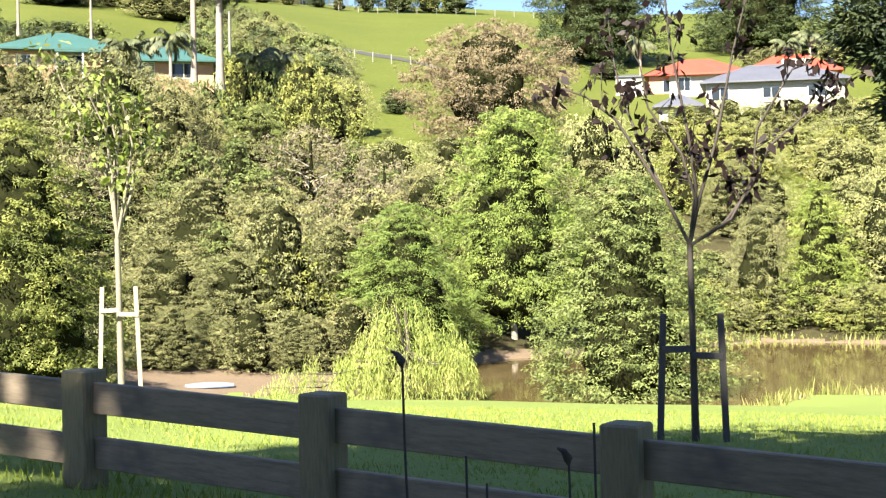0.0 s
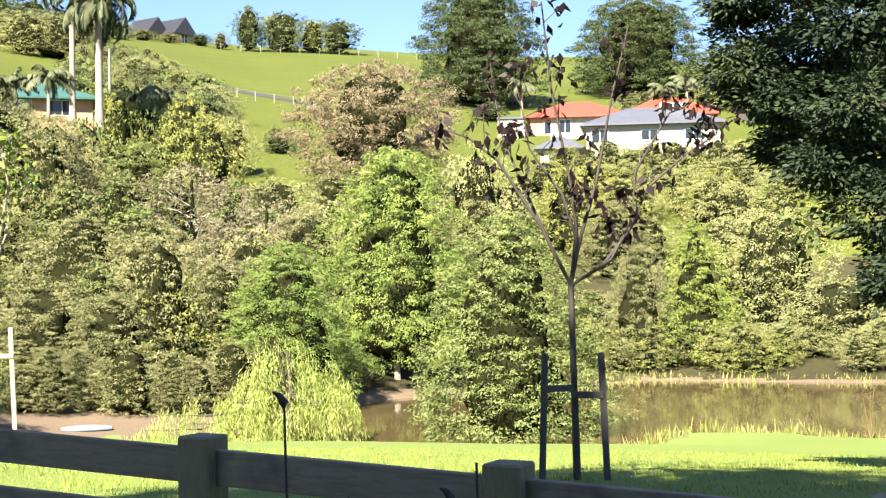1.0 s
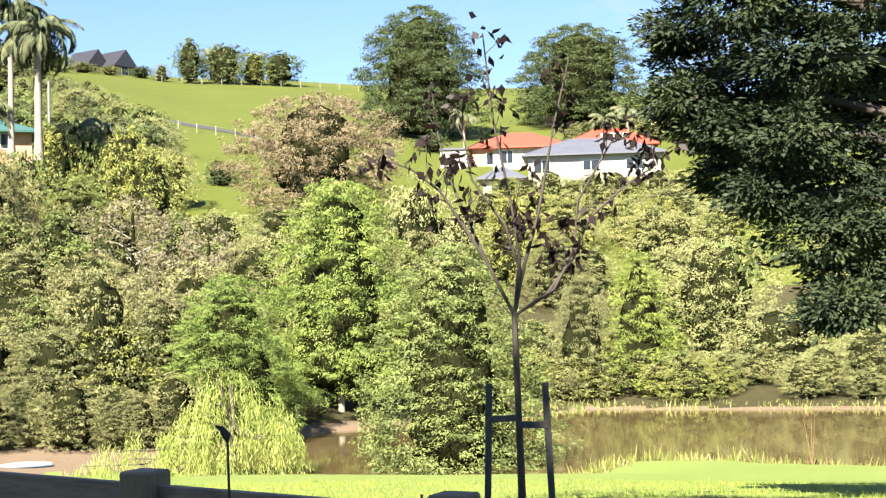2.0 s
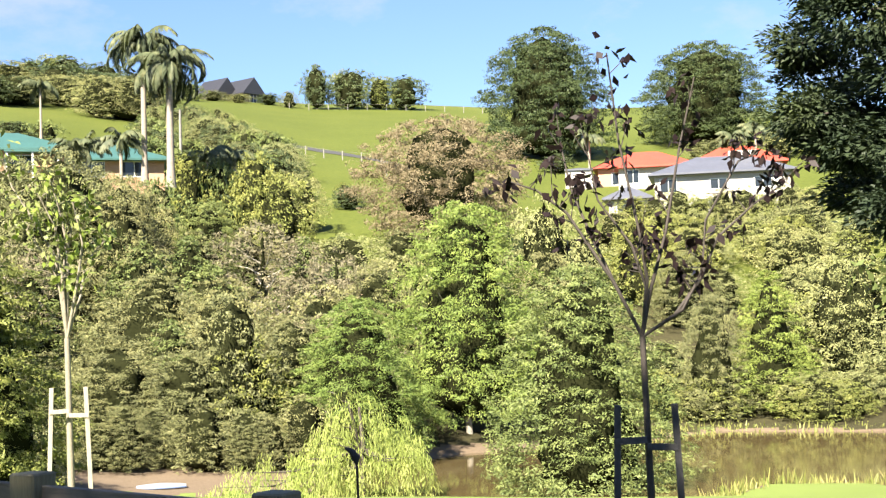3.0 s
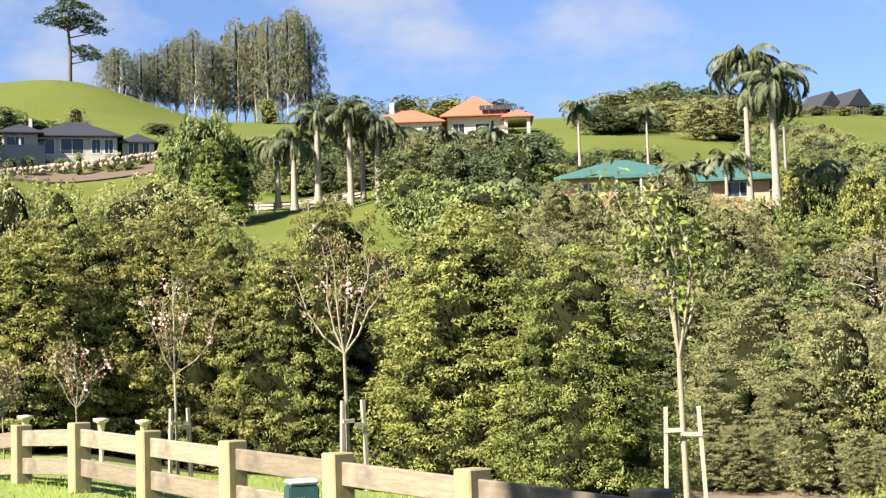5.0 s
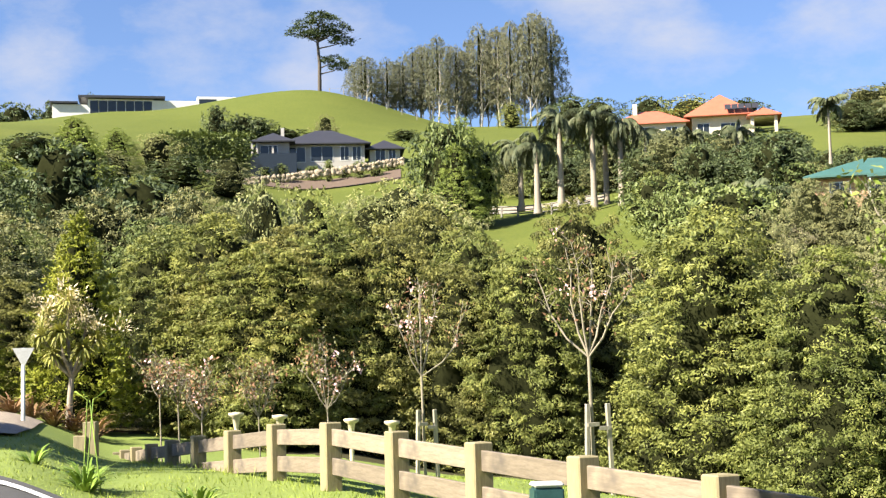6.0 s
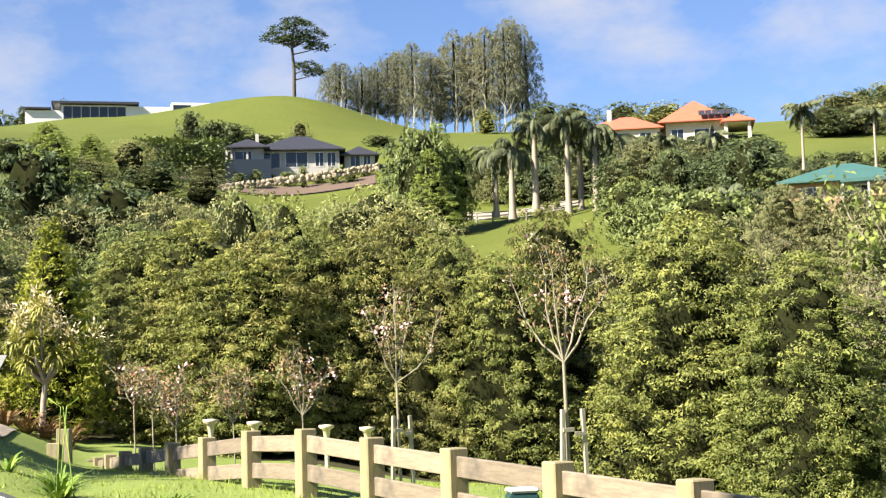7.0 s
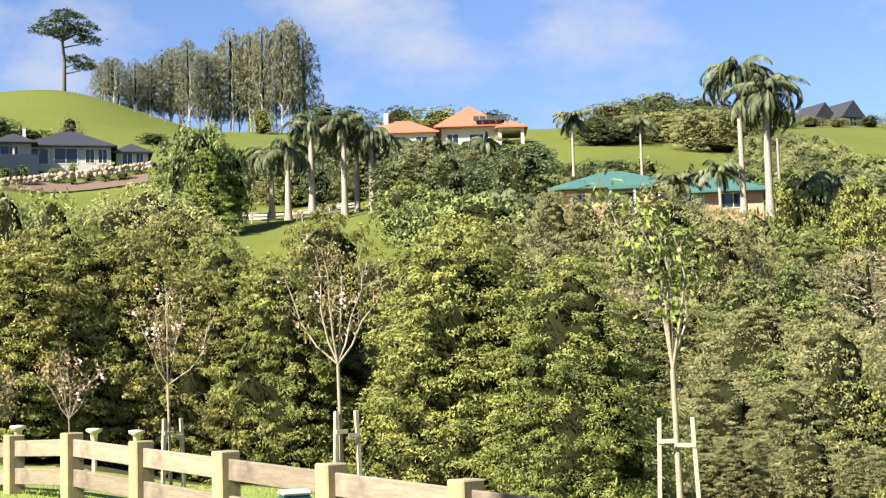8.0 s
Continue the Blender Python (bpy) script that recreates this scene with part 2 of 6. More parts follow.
def pond_depth(x, y):
    """Metres inside (+) or outside (-) the pond's edge."""
    x, y = np.asarray(x, float), np.asarray(y, float)
    near = np.full(x.shape, 1e9)
    inside = np.zeros(x.shape, bool)
    for (ax, ay), (bx, by) in zip(POND_XY, np.roll(POND_XY, -1, 0)):
        dx, dy = bx - ax, by - ay
        t = np.clip(((x - ax) * dx + (y - ay) * dy) / (dx * dx + dy * dy), 0, 1)
        near = np.minimum(near, np.hypot(x - ax - t * dx, y - ay - t * dy))
        cut = (ay > y) != (by > y)
        inside ^= cut & (x < (bx - ax) * (y - ay) / (by - ay if by != ay else 1e-9) + ax)
    return np.where(inside, near, -near)


def ground(x, y):
    """Height of the ground, for numbers or arrays."""
    x, y = np.asarray(x, float), np.asarray(y, float)
    bearing = np.degrees(np.arctan2(-x, y))
    r = np.hypot(x, y)
    front = 1 - smooth(65, 110, np.abs(bearing))
    bearing = np.clip(bearing, BEARINGS[0], BEARINGS[-1])
    H = np.concatenate([np.zeros((len(HEIGHTS), 1)), np.array(HEIGHTS, float)], 1)
    bi = np.clip(np.searchsorted(BEARINGS, bearing) - 1, 0, len(BEARINGS) - 2)
    B = np.array(BEARINGS, float)
    tb = (bearing - B[bi]) / (B[bi + 1] - B[bi])
    tb = tb * tb * (3 - 2 * tb)
    D = np.array(DISTANCES, float)
    rr = np.clip(r, 0, D[-1])
    di = np.clip(np.searchsorted(D, rr) - 1, 0, len(D) - 2)
    td = (rr - D[di]) / (D[di + 1] - D[di])

    def along(row):
        # a smooth curve through the heights of one row
        s = np.gradient(H, D, axis=1)
        h = D[di + 1] - D[di]
        a, b, sa, sb = H[row, di], H[row, di + 1], s[row, di] * h, s[row, di + 1] * h
        t2, t3 = td * td, td * td * td
        return (2 * t3 - 3 * t2 + 1) * a + (t3 - 2 * t2 + td) * sa + (-2 * t3 + 3 * t2) * b + (t3 - t2) * sb
    z = along(bi) * (1 - tb) + along(bi + 1) * tb
    z = z - np.clip(r - D[-1], 0, None) * 0.10
    z = z * front
    depth = pond_depth(x, y)
    shore = smooth(-7, 0.6, depth)
    bed = WATER - 0.02 - np.clip(depth, -0.4, 1.5) * 0.35
    return z * (1 - shore) + bed * shore


def place(bearing, dist, rz=0.0, sink=0.05, s=(1, 1, 1)):
    x, y = spot(bearing, dist)
    return Matrix.LocRotScale((x, y, float(ground(x, y)) - sink), Euler((0, 0, radians(rz))), s)


# ---- plants ----
def spray_leaves(rng, centres, outs, per, spread, length, width, droop=0.25, flat=0.22):
    """Leaf quads in flattened sprays: round each centre, fanning outward and drooping."""
    n = len(centres)
    c = np.repeat(centres, per, 0)
    o = np.repeat(outs, per, 0)
    k = n * per
    off = rng.normal(0, 1, (k, 3))
    off[:, 2] *= flat
    size = np.repeat(rng.uniform(0.6, 1.35, n), per)[:, None]
    base = c + off * spread * size + o * rng.uniform(-0.2, 0.6, (k, 1)) * spread
    d = o * 0.7 + off * np.array((0.8, 0.8, 0.5)) + rng.normal(0, 0.35, (k, 3))
    d[:, 2] -= droop
    d /= np.linalg.norm(d, axis=1)[:, None] + 1e-9
    up = o * 0.9 + np.array((0, 0, 0.55)) + rng.normal(0, 0.4, (k, 3))
    side = np.cross(d, up)
    side /= np.linalg.norm(side, axis=1)[:, None] + 1e-9
    ln = length * rng.uniform(0.6, 1.3, (k, 1)) * size
    wd = width * rng.uniform(0.6, 1.3, (k, 1)) * size
    nrm = np.cross(side, d)
    v = np.stack([base, base + d * ln * 0.5 + side * wd * 0.5 + nrm * wd * 0.15, base + d * ln, base + d * ln * 0.5 - side * wd * 0.5 + nrm * wd * 0.15], 1)
    return v.reshape(-1, 3)


def girth(shape, h):
    """Half-width of a crown of width 1 at the height h (0 to 1)."""
    if shape == "cone":
        return 0.5 * (1 - h) ** 0.72 * (0.72 + 0.28 * np.minimum(1, h * 6)) + 0.012
    if shape == "broad":
        return 0.5 * (1 - h) ** 0.42 * (0.8 + 0.2 * np.minimum(1, h * 5)) + 0.012
    if shape == "round":
        return 0.5 * np.sqrt(np.clip(1 - (2 * h - 0.95) ** 2, 0.02, 1))
    return 0.5 * np.sqrt(np.clip(1 - h ** 2.6, 0.02, 1)) * (0.8 + 0.2 * np.minimum(1, h * 5))


def lumps(ph, a, h):
    """Uneven outline: bulges round and up a crown."""
    return 1 + 0.17 * np.sin(3 * a + ph[0] + 5 * h) * np.sin(7 * h + ph[1]) + 0.12 * np.sin(5 * a + ph[2] - 9 * h) + 0.08 * np.sin(9 * a + 17 * h + ph[3])


def pad_crown(rng, shape, height, width, pads, per, pad_r, leaf, droop=0.3, clear=0.03, tilt=0.55, core=0.5, flat=0.5, sub=6, tuft=0.45):
    """Vertices of a crown of flat drooping boughs, each a plate of rounded leafy tufts, with gaps between; and as quads
    a solid near-black core, whose colour stands in for shade in the gaps.
    """
    ph = rng.uniform(0, 6.28, 4)
    h = rng.uniform(0, 1, pads * 3)
    keep = rng.uniform(0, 0.62, pads * 3) < girth(shape, h) + 0.06
    h = np.sort(h[keep][:pads])
    n = len(h)
    a = np.arange(n) * 2.39996 + rng.normal(0, 0.22, n)
    rad = girth(shape, h) * lumps(ph, a, h) * width * np.where(rng.uniform(0, 1, n) < 0.78, rng.uniform(0.84, 1.05, n), rng.uniform(0.55, 0.84, n))
    out = np.stack([np.cos(a), np.sin(a), np.zeros(n)], 1)
    across = np.stack([-np.sin(a), np.cos(a), np.zeros(n)], 1)
    c = out * rad[:, None]
    c[:, 2] = height * (clear + (1 - clear) * h)
    R = pad_r * rng.uniform(0.6, 1.35, n) * np.clip(0.55 + girth(shape, h) * 1.4, 0.5, 1.1)
    # tufts spread over each plate, lower towards its outer rim
    j = np.repeat(np.arange(n), sub)
    rr, aa = np.sqrt(rng.uniform(0, 1, n * sub)), rng.uniform(0, 2 * math.pi, n * sub)
    fore, wide = rr * np.cos(aa), rr * np.sin(aa)
    Rj = R[j]
    t = c[j] + out[j] * (fore * Rj * 1.15)[:, None] + across[j] * (wide * Rj * 1.25)[:, None]
    t[:, 2] += Rj * (flat * rng.normal(0, 0.3, n * sub) - droop * (0.55 * fore + 0.45 * wide * wide) + tilt * 0.25)
    tr = tuft * Rj * rng.uniform(0.7, 1.35, n * sub)
    k = n * sub * per
    i = np.repeat(np.arange(n * sub), per)
    # leaves lie on the upper, outer side of each tuft
    q = rng.normal(0, 1, (k, 3)) + np.array((0, 0, 0.55)) + out[j][i] * 0.45
    q /= np.linalg.norm(q, axis=1)[:, None]
    base = t[i] + q * np.array((1.2, 1.2, 0.5 + 0.5 * flat)) * tr[i][:, None] * rng.uniform(0.7, 1.15, (k, 1))
    d = out[j][i] * 0.5 + rng.normal(0, 0.6, (k, 3))
    d[:, 2] -= droop * 0.6
    d -= 0.75 * (d * q).sum(1)[:, None] * q
    d /= np.linalg.norm(d, axis=1)[:, None]
    side = np.cross(d, q + rng.normal(0, 0.18, (k, 3)))
    side /= np.linalg.norm(side, axis=1)[:, None] + 1e-9
    ln = leaf[0] * rng.uniform(0.6, 1.35, (k, 1))
    wd = leaf[1] * rng.uniform(0.6, 1.35, (k, 1))
    v = np.stack([base + side * wd * 0.5, base + d * ln, base - side * wd * 0.5 + d * ln * 0.2], 1).reshape(-1, 3)
    # solid core behind the tufts, coloured as the shade seen through the gaps
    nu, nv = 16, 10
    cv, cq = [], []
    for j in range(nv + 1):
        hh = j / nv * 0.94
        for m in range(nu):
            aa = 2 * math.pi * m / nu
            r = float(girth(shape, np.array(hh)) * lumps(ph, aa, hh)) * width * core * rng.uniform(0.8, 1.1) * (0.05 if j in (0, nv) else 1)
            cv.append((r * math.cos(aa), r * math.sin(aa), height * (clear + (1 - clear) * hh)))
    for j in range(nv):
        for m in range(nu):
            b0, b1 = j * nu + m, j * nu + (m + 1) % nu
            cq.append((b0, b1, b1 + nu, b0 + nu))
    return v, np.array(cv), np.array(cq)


def trunk_mesh(name, rng, height, width, radius, material, limbs=7, reach=0.85, sides=6):
    top = Vector((rng.uniform(-0.05, 0.05) * height, rng.uniform(-0.05, 0.05) * height, height * 0.8))
    main = []
    for i in range(6):
        f = i / 5
        wob = Vector((rng.normal(0, 0.02), rng.normal(0, 0.02), 0)) * height * (0 if i in (0, 5) else 1)
        main.append((top * f + wob, radius * (1 - 0.85 * f)))
    lines = [main]
    for i in range(limbs):
        f = 0.22 + 0.65 * i / limbs
        p = main[0][0].lerp(top, f)
        a = i * 2.4 + rng.uniform(-0.4, 0.4)
        out = Vector((math.cos(a), math.sin(a), 0)) * width * 0.5 * reach * (1 - 0.6 * f)
        q = p + out * 0.5 + Vector((0, 0, height * 0.07))
        e = p + out + Vector((0, 0, height * rng.uniform(0.08, 0.2)))
        r0 = radius * (1 - 0.85 * f) * 0.6
        lines.append([(p, r0), (q, r0 * 0.65), (e, r0 * 0.25)])
    v, q = tubes(lines, sides)
    return quad_mesh(name, v, q, material)


# kind: shape, nominal height and width, leaf material, bark, label, other settings
KINDS = {
    "whitepine": ("broad", 9.0, 6.5, M_KAHIKATEA, M_PALEBARK, "tall fresh-green conifer with drooping feathery boughs", dict(pads=380, per=38, sub=4, pad_r=0.5, leaf=(0.115, 0.05), droop=0.75, core=0.57, flat=0.25, tuft=0.52, clear=0.07)),
    "totara": ("broad", 9.0, 6.5, M_TOTARA, M_BARK, "dense green conifer with layered drooping sprays", dict(pads=330, per=30, sub=4, pad_r=0.46, leaf=(0.125, 0.055), droop=0.5, core=0.52, flat=0.3, tuft=0.55)),
    "kanuka": ("dome", 7.0, 6.0, M_KANUKA, M_BARK, "olive-brown bushy native tree with fine foliage", dict(pads=250, per=26, sub=4, pad_r=0.46, leaf=(0.125, 0.055), droop=0.1, tilt=0.35, core=0.52, flat=0.2, tuft=0.55)),
    "neargreen": ("broad", 7.5, 5.2, M_NEARGREEN, M_BARK, "broad dark olive-green conifer with layered sprays", dict(pads=430, per=34, sub=4, pad_r=0.35, leaf=(0.105, 0.045), droop=0.4, core=0.71, flat=0.25, tuft=0.55)),
    "nearbush": ("dome", 7.0, 5.0, M_NEARBUSH, M_BARK, "dense olive-green native tree behind the fence", dict(pads=380, per=34, sub=4, pad_r=0.36, leaf=(0.105, 0.045), droop=0.2, tilt=0.4, core=0.71, flat=0.2, tuft=0.55)),
    "twig": ("dome", 6.0, 6.0, M_TWIG, M_PALEBARK, "sparse grey-brown tree with bare pale twigs", dict(pads=150, per=9, sub=4, pad_r=0.5, leaf=(0.2, 0.08), droop=0.0, tilt=0.5, core=0.04, clear=0.1)),
    "grey": ("round", 8.0, 7.0, M_PALE, M_PALEBARK, "grey-green broad tree with fine airy foliage", dict(pads=190, per=18, sub=4, pad_r=0.55, leaf=(0.16, 0.07), droop=0.0, tilt=0.6, clear=0.08, core=0.50, tuft=0.5)),
    "pale": ("round", 6.0, 6.0, M_PALE, M_BARK, "pale green bush with light feathery leaves", dict(pads=130, per=13, sub=4, pad_r=0.55, leaf=(0.18, 0.085), droop=0.1, tilt=0.6, core=0.50, tuft=0.5)),
    "lime": ("dome", 5.5, 5.0, M_LIME, M_BARK, "yellow-green leafy bush among darker trees", dict(pads=120, per=10, sub=4, pad_r=0.5, leaf=(0.22, 0.1), droop=0.15, core=0.50, tuft=0.5)),
    "bright": ("cone", 8.5, 5.6, M_BRIGHT, M_BARK, "bright fresh-green feathery conifer", dict(pads=240, per=22, sub=4, pad_r=0.46, leaf=(0.15, 0.062), droop=0.2, core=0.55, flat=0.3, tuft=0.5)),
    "bronze": ("round", 10.0, 11.0, M_BRONZE, M_PALEBARK, "large bronze-brown spreading tree on the far slope", dict(pads=360, per=26, sub=6, pad_r=0.7, leaf=(0.17, 0.08), core=0.46, droop=0.15, tilt=0.6, clear=0.1, tuft=0.45)),
    "macro": ("dome", 15.0, 14.0, M_HILLCONIFER, M_BARK, "tall dark green hilltop conifer", dict(pads=440, per=22, sub=5, pad_r=1.0, leaf=(0.3, 0.14), droop=0.1, clear=0.02, core=0.62, flat=0.22, tuft=0.5)),
    "dark": ("round", 7.0, 6.0, M_DARK, M_BARK, "dark green rounded tree on the slope", dict(pads=100, per=9, sub=3, pad_r=0.65, leaf=(0.36, 0.2), droop=0.1, tilt=0.6, core=0.59, tuft=0.5)),
    "farbush": ("dome", 7.0, 6.5, M_KANUKA, M_BARK, "olive bushy tree in the thick of the bush", dict(pads=140, per=14, sub=3, pad_r=0.6, leaf=(0.2, 0.1), droop=0.2, tilt=0.4, core=0.52, flat=0.22, tuft=0.55)),
    "fargreen": ("cone", 8.0, 6.5, M_TOTARA, M_BARK, "green conifer in the thick of the bush", dict(pads=140, per=14, sub=3, pad_r=0.6, leaf=(0.2, 0.1), droop=0.4, core=0.52, flat=0.3, tuft=0.55)),
    "gum": ("dome", 18.0, 8.0, M_GUM, M_PALEBARK, "tall slender gum tree in a hilltop row", dict(pads=150, per=9, sub=4, pad_r=0.9, leaf=(0.42, 0.18), droop=0.35, clear=0.26, core=0.1)),
    "cypress": ("cone", 6.5, 3.2, M_CYPRESS, M_BARK, "upright golden-green garden cypress", dict(pads=360, per=14, sub=5, pad_r=0.24, leaf=(0.12, 0.05), droop=-0.7, clear=0.0, core=0.63)),
    "shade": ("dome", 15.0, 11.0, M_DARK, M_BARK, "unseen tall dark conifer added to cast shade", dict(pads=300, per=10, sub=5, pad_r=1.1, leaf=(0.6, 0.3), droop=0.1, core=0.80)),
    "shrub": ("round", 4.0, 4.6, M_TOTARA, M_BARK, "glossy dark green garden shrub on the hillside", dict(pads=90, per=9, sub=3, pad_r=0.5, leaf=(0.26, 0.15), droop=0.2, core=0.59, tuft=0.5)),
}
NAMES = {"whitepine": "conifer_tree", "totara": "conifer_tree", "kanuka": "bush_tree", "twig": "twiggy_tree", "grey": "broad_tree", "pale": "pale_bush", "lime": "yellow_green_bush", "bright": "feathery_conifer",
         "bronze": "bronze_tree", "macro": "hilltop_conifer", "dark": "dark_tree", "farbush": "bush_tree", "fargreen": "conifer_tree", "gum": "gum_tree", "cypress": "garden_cypress", "shade": "shelter_tree", "shrub": "garden_shrub", "neargreen": "conifer_tree", "nearbush": "bush_tree"}
MADE = {}
VARIANTS = 4


def tree(kind, bearing, dist, top, wide, turn=None):
    """A tree whose top stands at that height, of that width; alike trees share their meshes."""
    shape, h0, w0, leaf, bark, label, opts = KINDS[kind]
    x, y = spot(bearing, dist)
    gz = float(ground(x, y)) - 0.1
    h = max(1.5, top - gz)
    count = MADE.setdefault(kind, [])
    rng = np.random.default_rng(abs(hash_of(kind)) + len(count) * 17 + 3)
    turn = rng.uniform(0, 360) if turn is None else turn
    m = Matrix.LocRotScale((x, y, gz), Euler((0, 0, radians(turn))), (wide / w0, wide / w0, h / h0))
    if len(count) < VARIANTS:
        ob = thing(NAMES[kind], m, label, "tree", "trees of the bush")
        hang("trunk", trunk_mesh("trunk", rng, h0, w0, 0.016 * h0 if kind != 'twig' else 0.02 * h0, bark, limbs=9 if kind != 'twig' else 16, reach=0.8 if kind != 'twig' else 1.0), ob)
        v, cv, cq = pad_crown(rng, shape, h0, w0, **opts)
        hang("crown", leaf_mesh("crown", v, leaf), ob)
        hang("inner_core", quad_mesh("inner_core", cv, cq, M_GAPSHADE), ob)
    else:
        src = count[len(count) % VARIANTS]
        ob = copy_thing(src, Matrix())
        ob.matrix_basis = m
    count.append(ob)
    return ob


def hash_of(text):
    return sum((i + 1) * ord(ch) for i, ch in enumerate(text))

# ---- ground and water ----
def terrain():
    # rings that widen with distance, finer in front of the viewer
    rad = np.concatenate([np.linspace(0.5, 30, 50), np.linspace(30.6, 90, 90), np.linspace(92, 330, 90), np.array([360, 420, 520, 700, 1000, 1600, 2500])])
    ang = np.concatenate([np.arange(-180, -55, 6), np.arange(-55, 60, 0.6), np.arange(60, 180, 6)])
    a = np.radians(ang)
    X = -np.sin(a)[None, :] * rad[:, None]
    Y = np.cos(a)[None, :] * rad[:, None]
    Z = ground(X, Y)
    n = len(ang)
    verts = np.stack([X, Y, Z], -1).reshape(-1, 3)
    i, j = np.meshgrid(np.arange(len(rad) - 1), np.arange(n), indexing="ij")
    q = np.stack([i * n + j, i * n + (j + 1) % n, (i + 1) * n + (j + 1) % n, (i + 1) * n + j], -1).reshape(-1, 4)[:, ::-1]
    verts = np.concatenate([verts, [[0, 0, float(ground(0, 0))]]])
    me = quad_mesh("ground", verts, q, M_GROUND)
    c = verts[q].mean(1)
    bearing, dist = np.degrees(np.arctan2(-c[:, 0], c[:, 1])), np.hypot(c[:, 0], c[:, 1])
    depth = pond_depth(c[:, 0], c[:, 1])
    slot = np.where(dist > 62, 1, 0)
    slot = np.where((bearing > 17) & (dist > np.interp(bearing, (35, 41, 50), (34, 39, 41))) & (dist < 62), 2, slot)
    far = np.interp(bearing, (-25, -9, 2, 20, 30, 50), (108, 104, 106, 100, 104, 110))
    slot = np.where((dist > 60) & (dist < far) & (depth < 0), 2, slot)
    wobble = np.sin(bearing * 3.1) * 1.2 + np.sin(bearing * 7.7) * 0.6
    slot = np.where((bearing > 2.0) & (bearing < 14) & (dist > 51.5 + wobble) & (dist < 66 + wobble), 3, slot)
    slot = np.where((depth > np.where(bearing < -8, -0.5, -1.7)) & (dist > 53 + wobble * 0.3), 3, slot)
    slot = np.where(depth > -0.3, 3, slot)
    for m in (M_PASTURE, M_LITTER, M_MUD):
        me.materials.append(m)
    me.polygons.foreach_set("material_index", slot.astype(np.int32))
    for p in me.polygons:
        p.use_smooth = True
    return tagged(new("ground", me), "mown green grass slopes running down to a pond and up the hills", "ground", kind="structure")


def ground_material(name, dark, mid, light, fine=24.0, rel=0.6):
    m, n, l, b = nodes_of(name)
    f1 = noise_at(n, l, 0.07, 5, 0.6)
    f2 = noise_at(n, l, 1.3, 4, 0.7)
    f3 = noise_at(n, l, fine, 3, 0.7)
    base = ramp(n, l, f1, [(0.3, dark), (0.52, mid), (0.72, light)])
    base = mixed(n, l, 0.4, base, ramp(n, l, f2, [(0.3, dark), (0.7, light)]))
    base = mixed(n, l, 0.45, base, ramp(n, l, f3, [(0.25, tuple(v * 0.65 for v in dark)), (0.75, tuple(v * 1.15 for v in light))]))
    l.new(base, b.inputs["Base Color"])
    b.inputs["Roughness"].default_value = 0.9
    b.inputs["Specular IOR Level"].default_value = 0.15
    bump(n, l, b, f3, rel, 0.03)
    return m


M_PASTURE = ground_material("pasture_grass", (0.055, 0.078, 0.013), (0.085, 0.108, 0.019), (0.125, 0.138, 0.028), 3.0, 0.8)
M_LITTER = ground_material("bush_floor", (0.030, 0.026, 0.014), (0.05, 0.045, 0.022), (0.075, 0.07, 0.03), 6.0, 1.0)
M_MUD = ground_material("mud_beach", (0.12, 0.088, 0.06), (0.165, 0.122, 0.083), (0.21, 0.16, 0.11), 9.0, 0.5)
M_GROUND = ground_material("mown_lawn", (0.130, 0.178, 0.040), (0.175, 0.232, 0.056), (0.225, 0.275, 0.073))
terrain()


def water():
    m, n, l, b = nodes_of("pond_water")
    b.inputs["Base Color"].default_value = (0.115, 0.085, 0.038, 1)
    b.inputs["Roughness"].default_value = 0.06
    b.inputs["IOR"].default_value = 1.33
    bump(n, l, b, noise_at(n, l, 2.2, 3, 0.6, stretch=(1, 1, 1)), 0.05, 0.02)
    bm = bmesh.new()
    vs = [bm.verts.new((x * 1.0, y * 1.0, WATER)) for x, y in POND_XY]
    bm.faces.new(vs)
    bmesh.ops.triangulate(bm, faces=bm.faces[:])
    me = bpy.data.meshes.new("water")
    bm.to_mesh(me)
    bm.free()
    me.materials.append(m)
    tagged(new("water", me), "still brown pond water mirroring the bank", "water", kind="structure")


water()

# ---- the post-and-rail fence ----
FENCE_A, FENCE_STEP = Vector((-0.67, 7.84)), Vector((-1.534, 0.942))
def fence_top(k):
    return EYE - 0.82 + 0.067 * min(k, 6) - 0.112 * max(0, k - 6.6)


def fence_at(k):
    p = FENCE_A + FENCE_STEP * k
    if k > 7:
        p = p + Vector((0.016, 0.016)) * (k - 7) ** 2
    return p


def post_mesh():
    bm = bmesh.new()
    box(bm, (-0.10, -0.10, -0.45), (0.10, 0.10, 0.76), bevel=0.012)
    me = bpy.data.meshes.new("post")
    bm.to_mesh(me)
    bm.free()
    me.materials.append(M_WOOD)
    return me


fence = thing("post_and_rail_fence", Matrix(), "weathered timber post-and-rail fence along the grass verge", "fence")
POST = post_mesh()
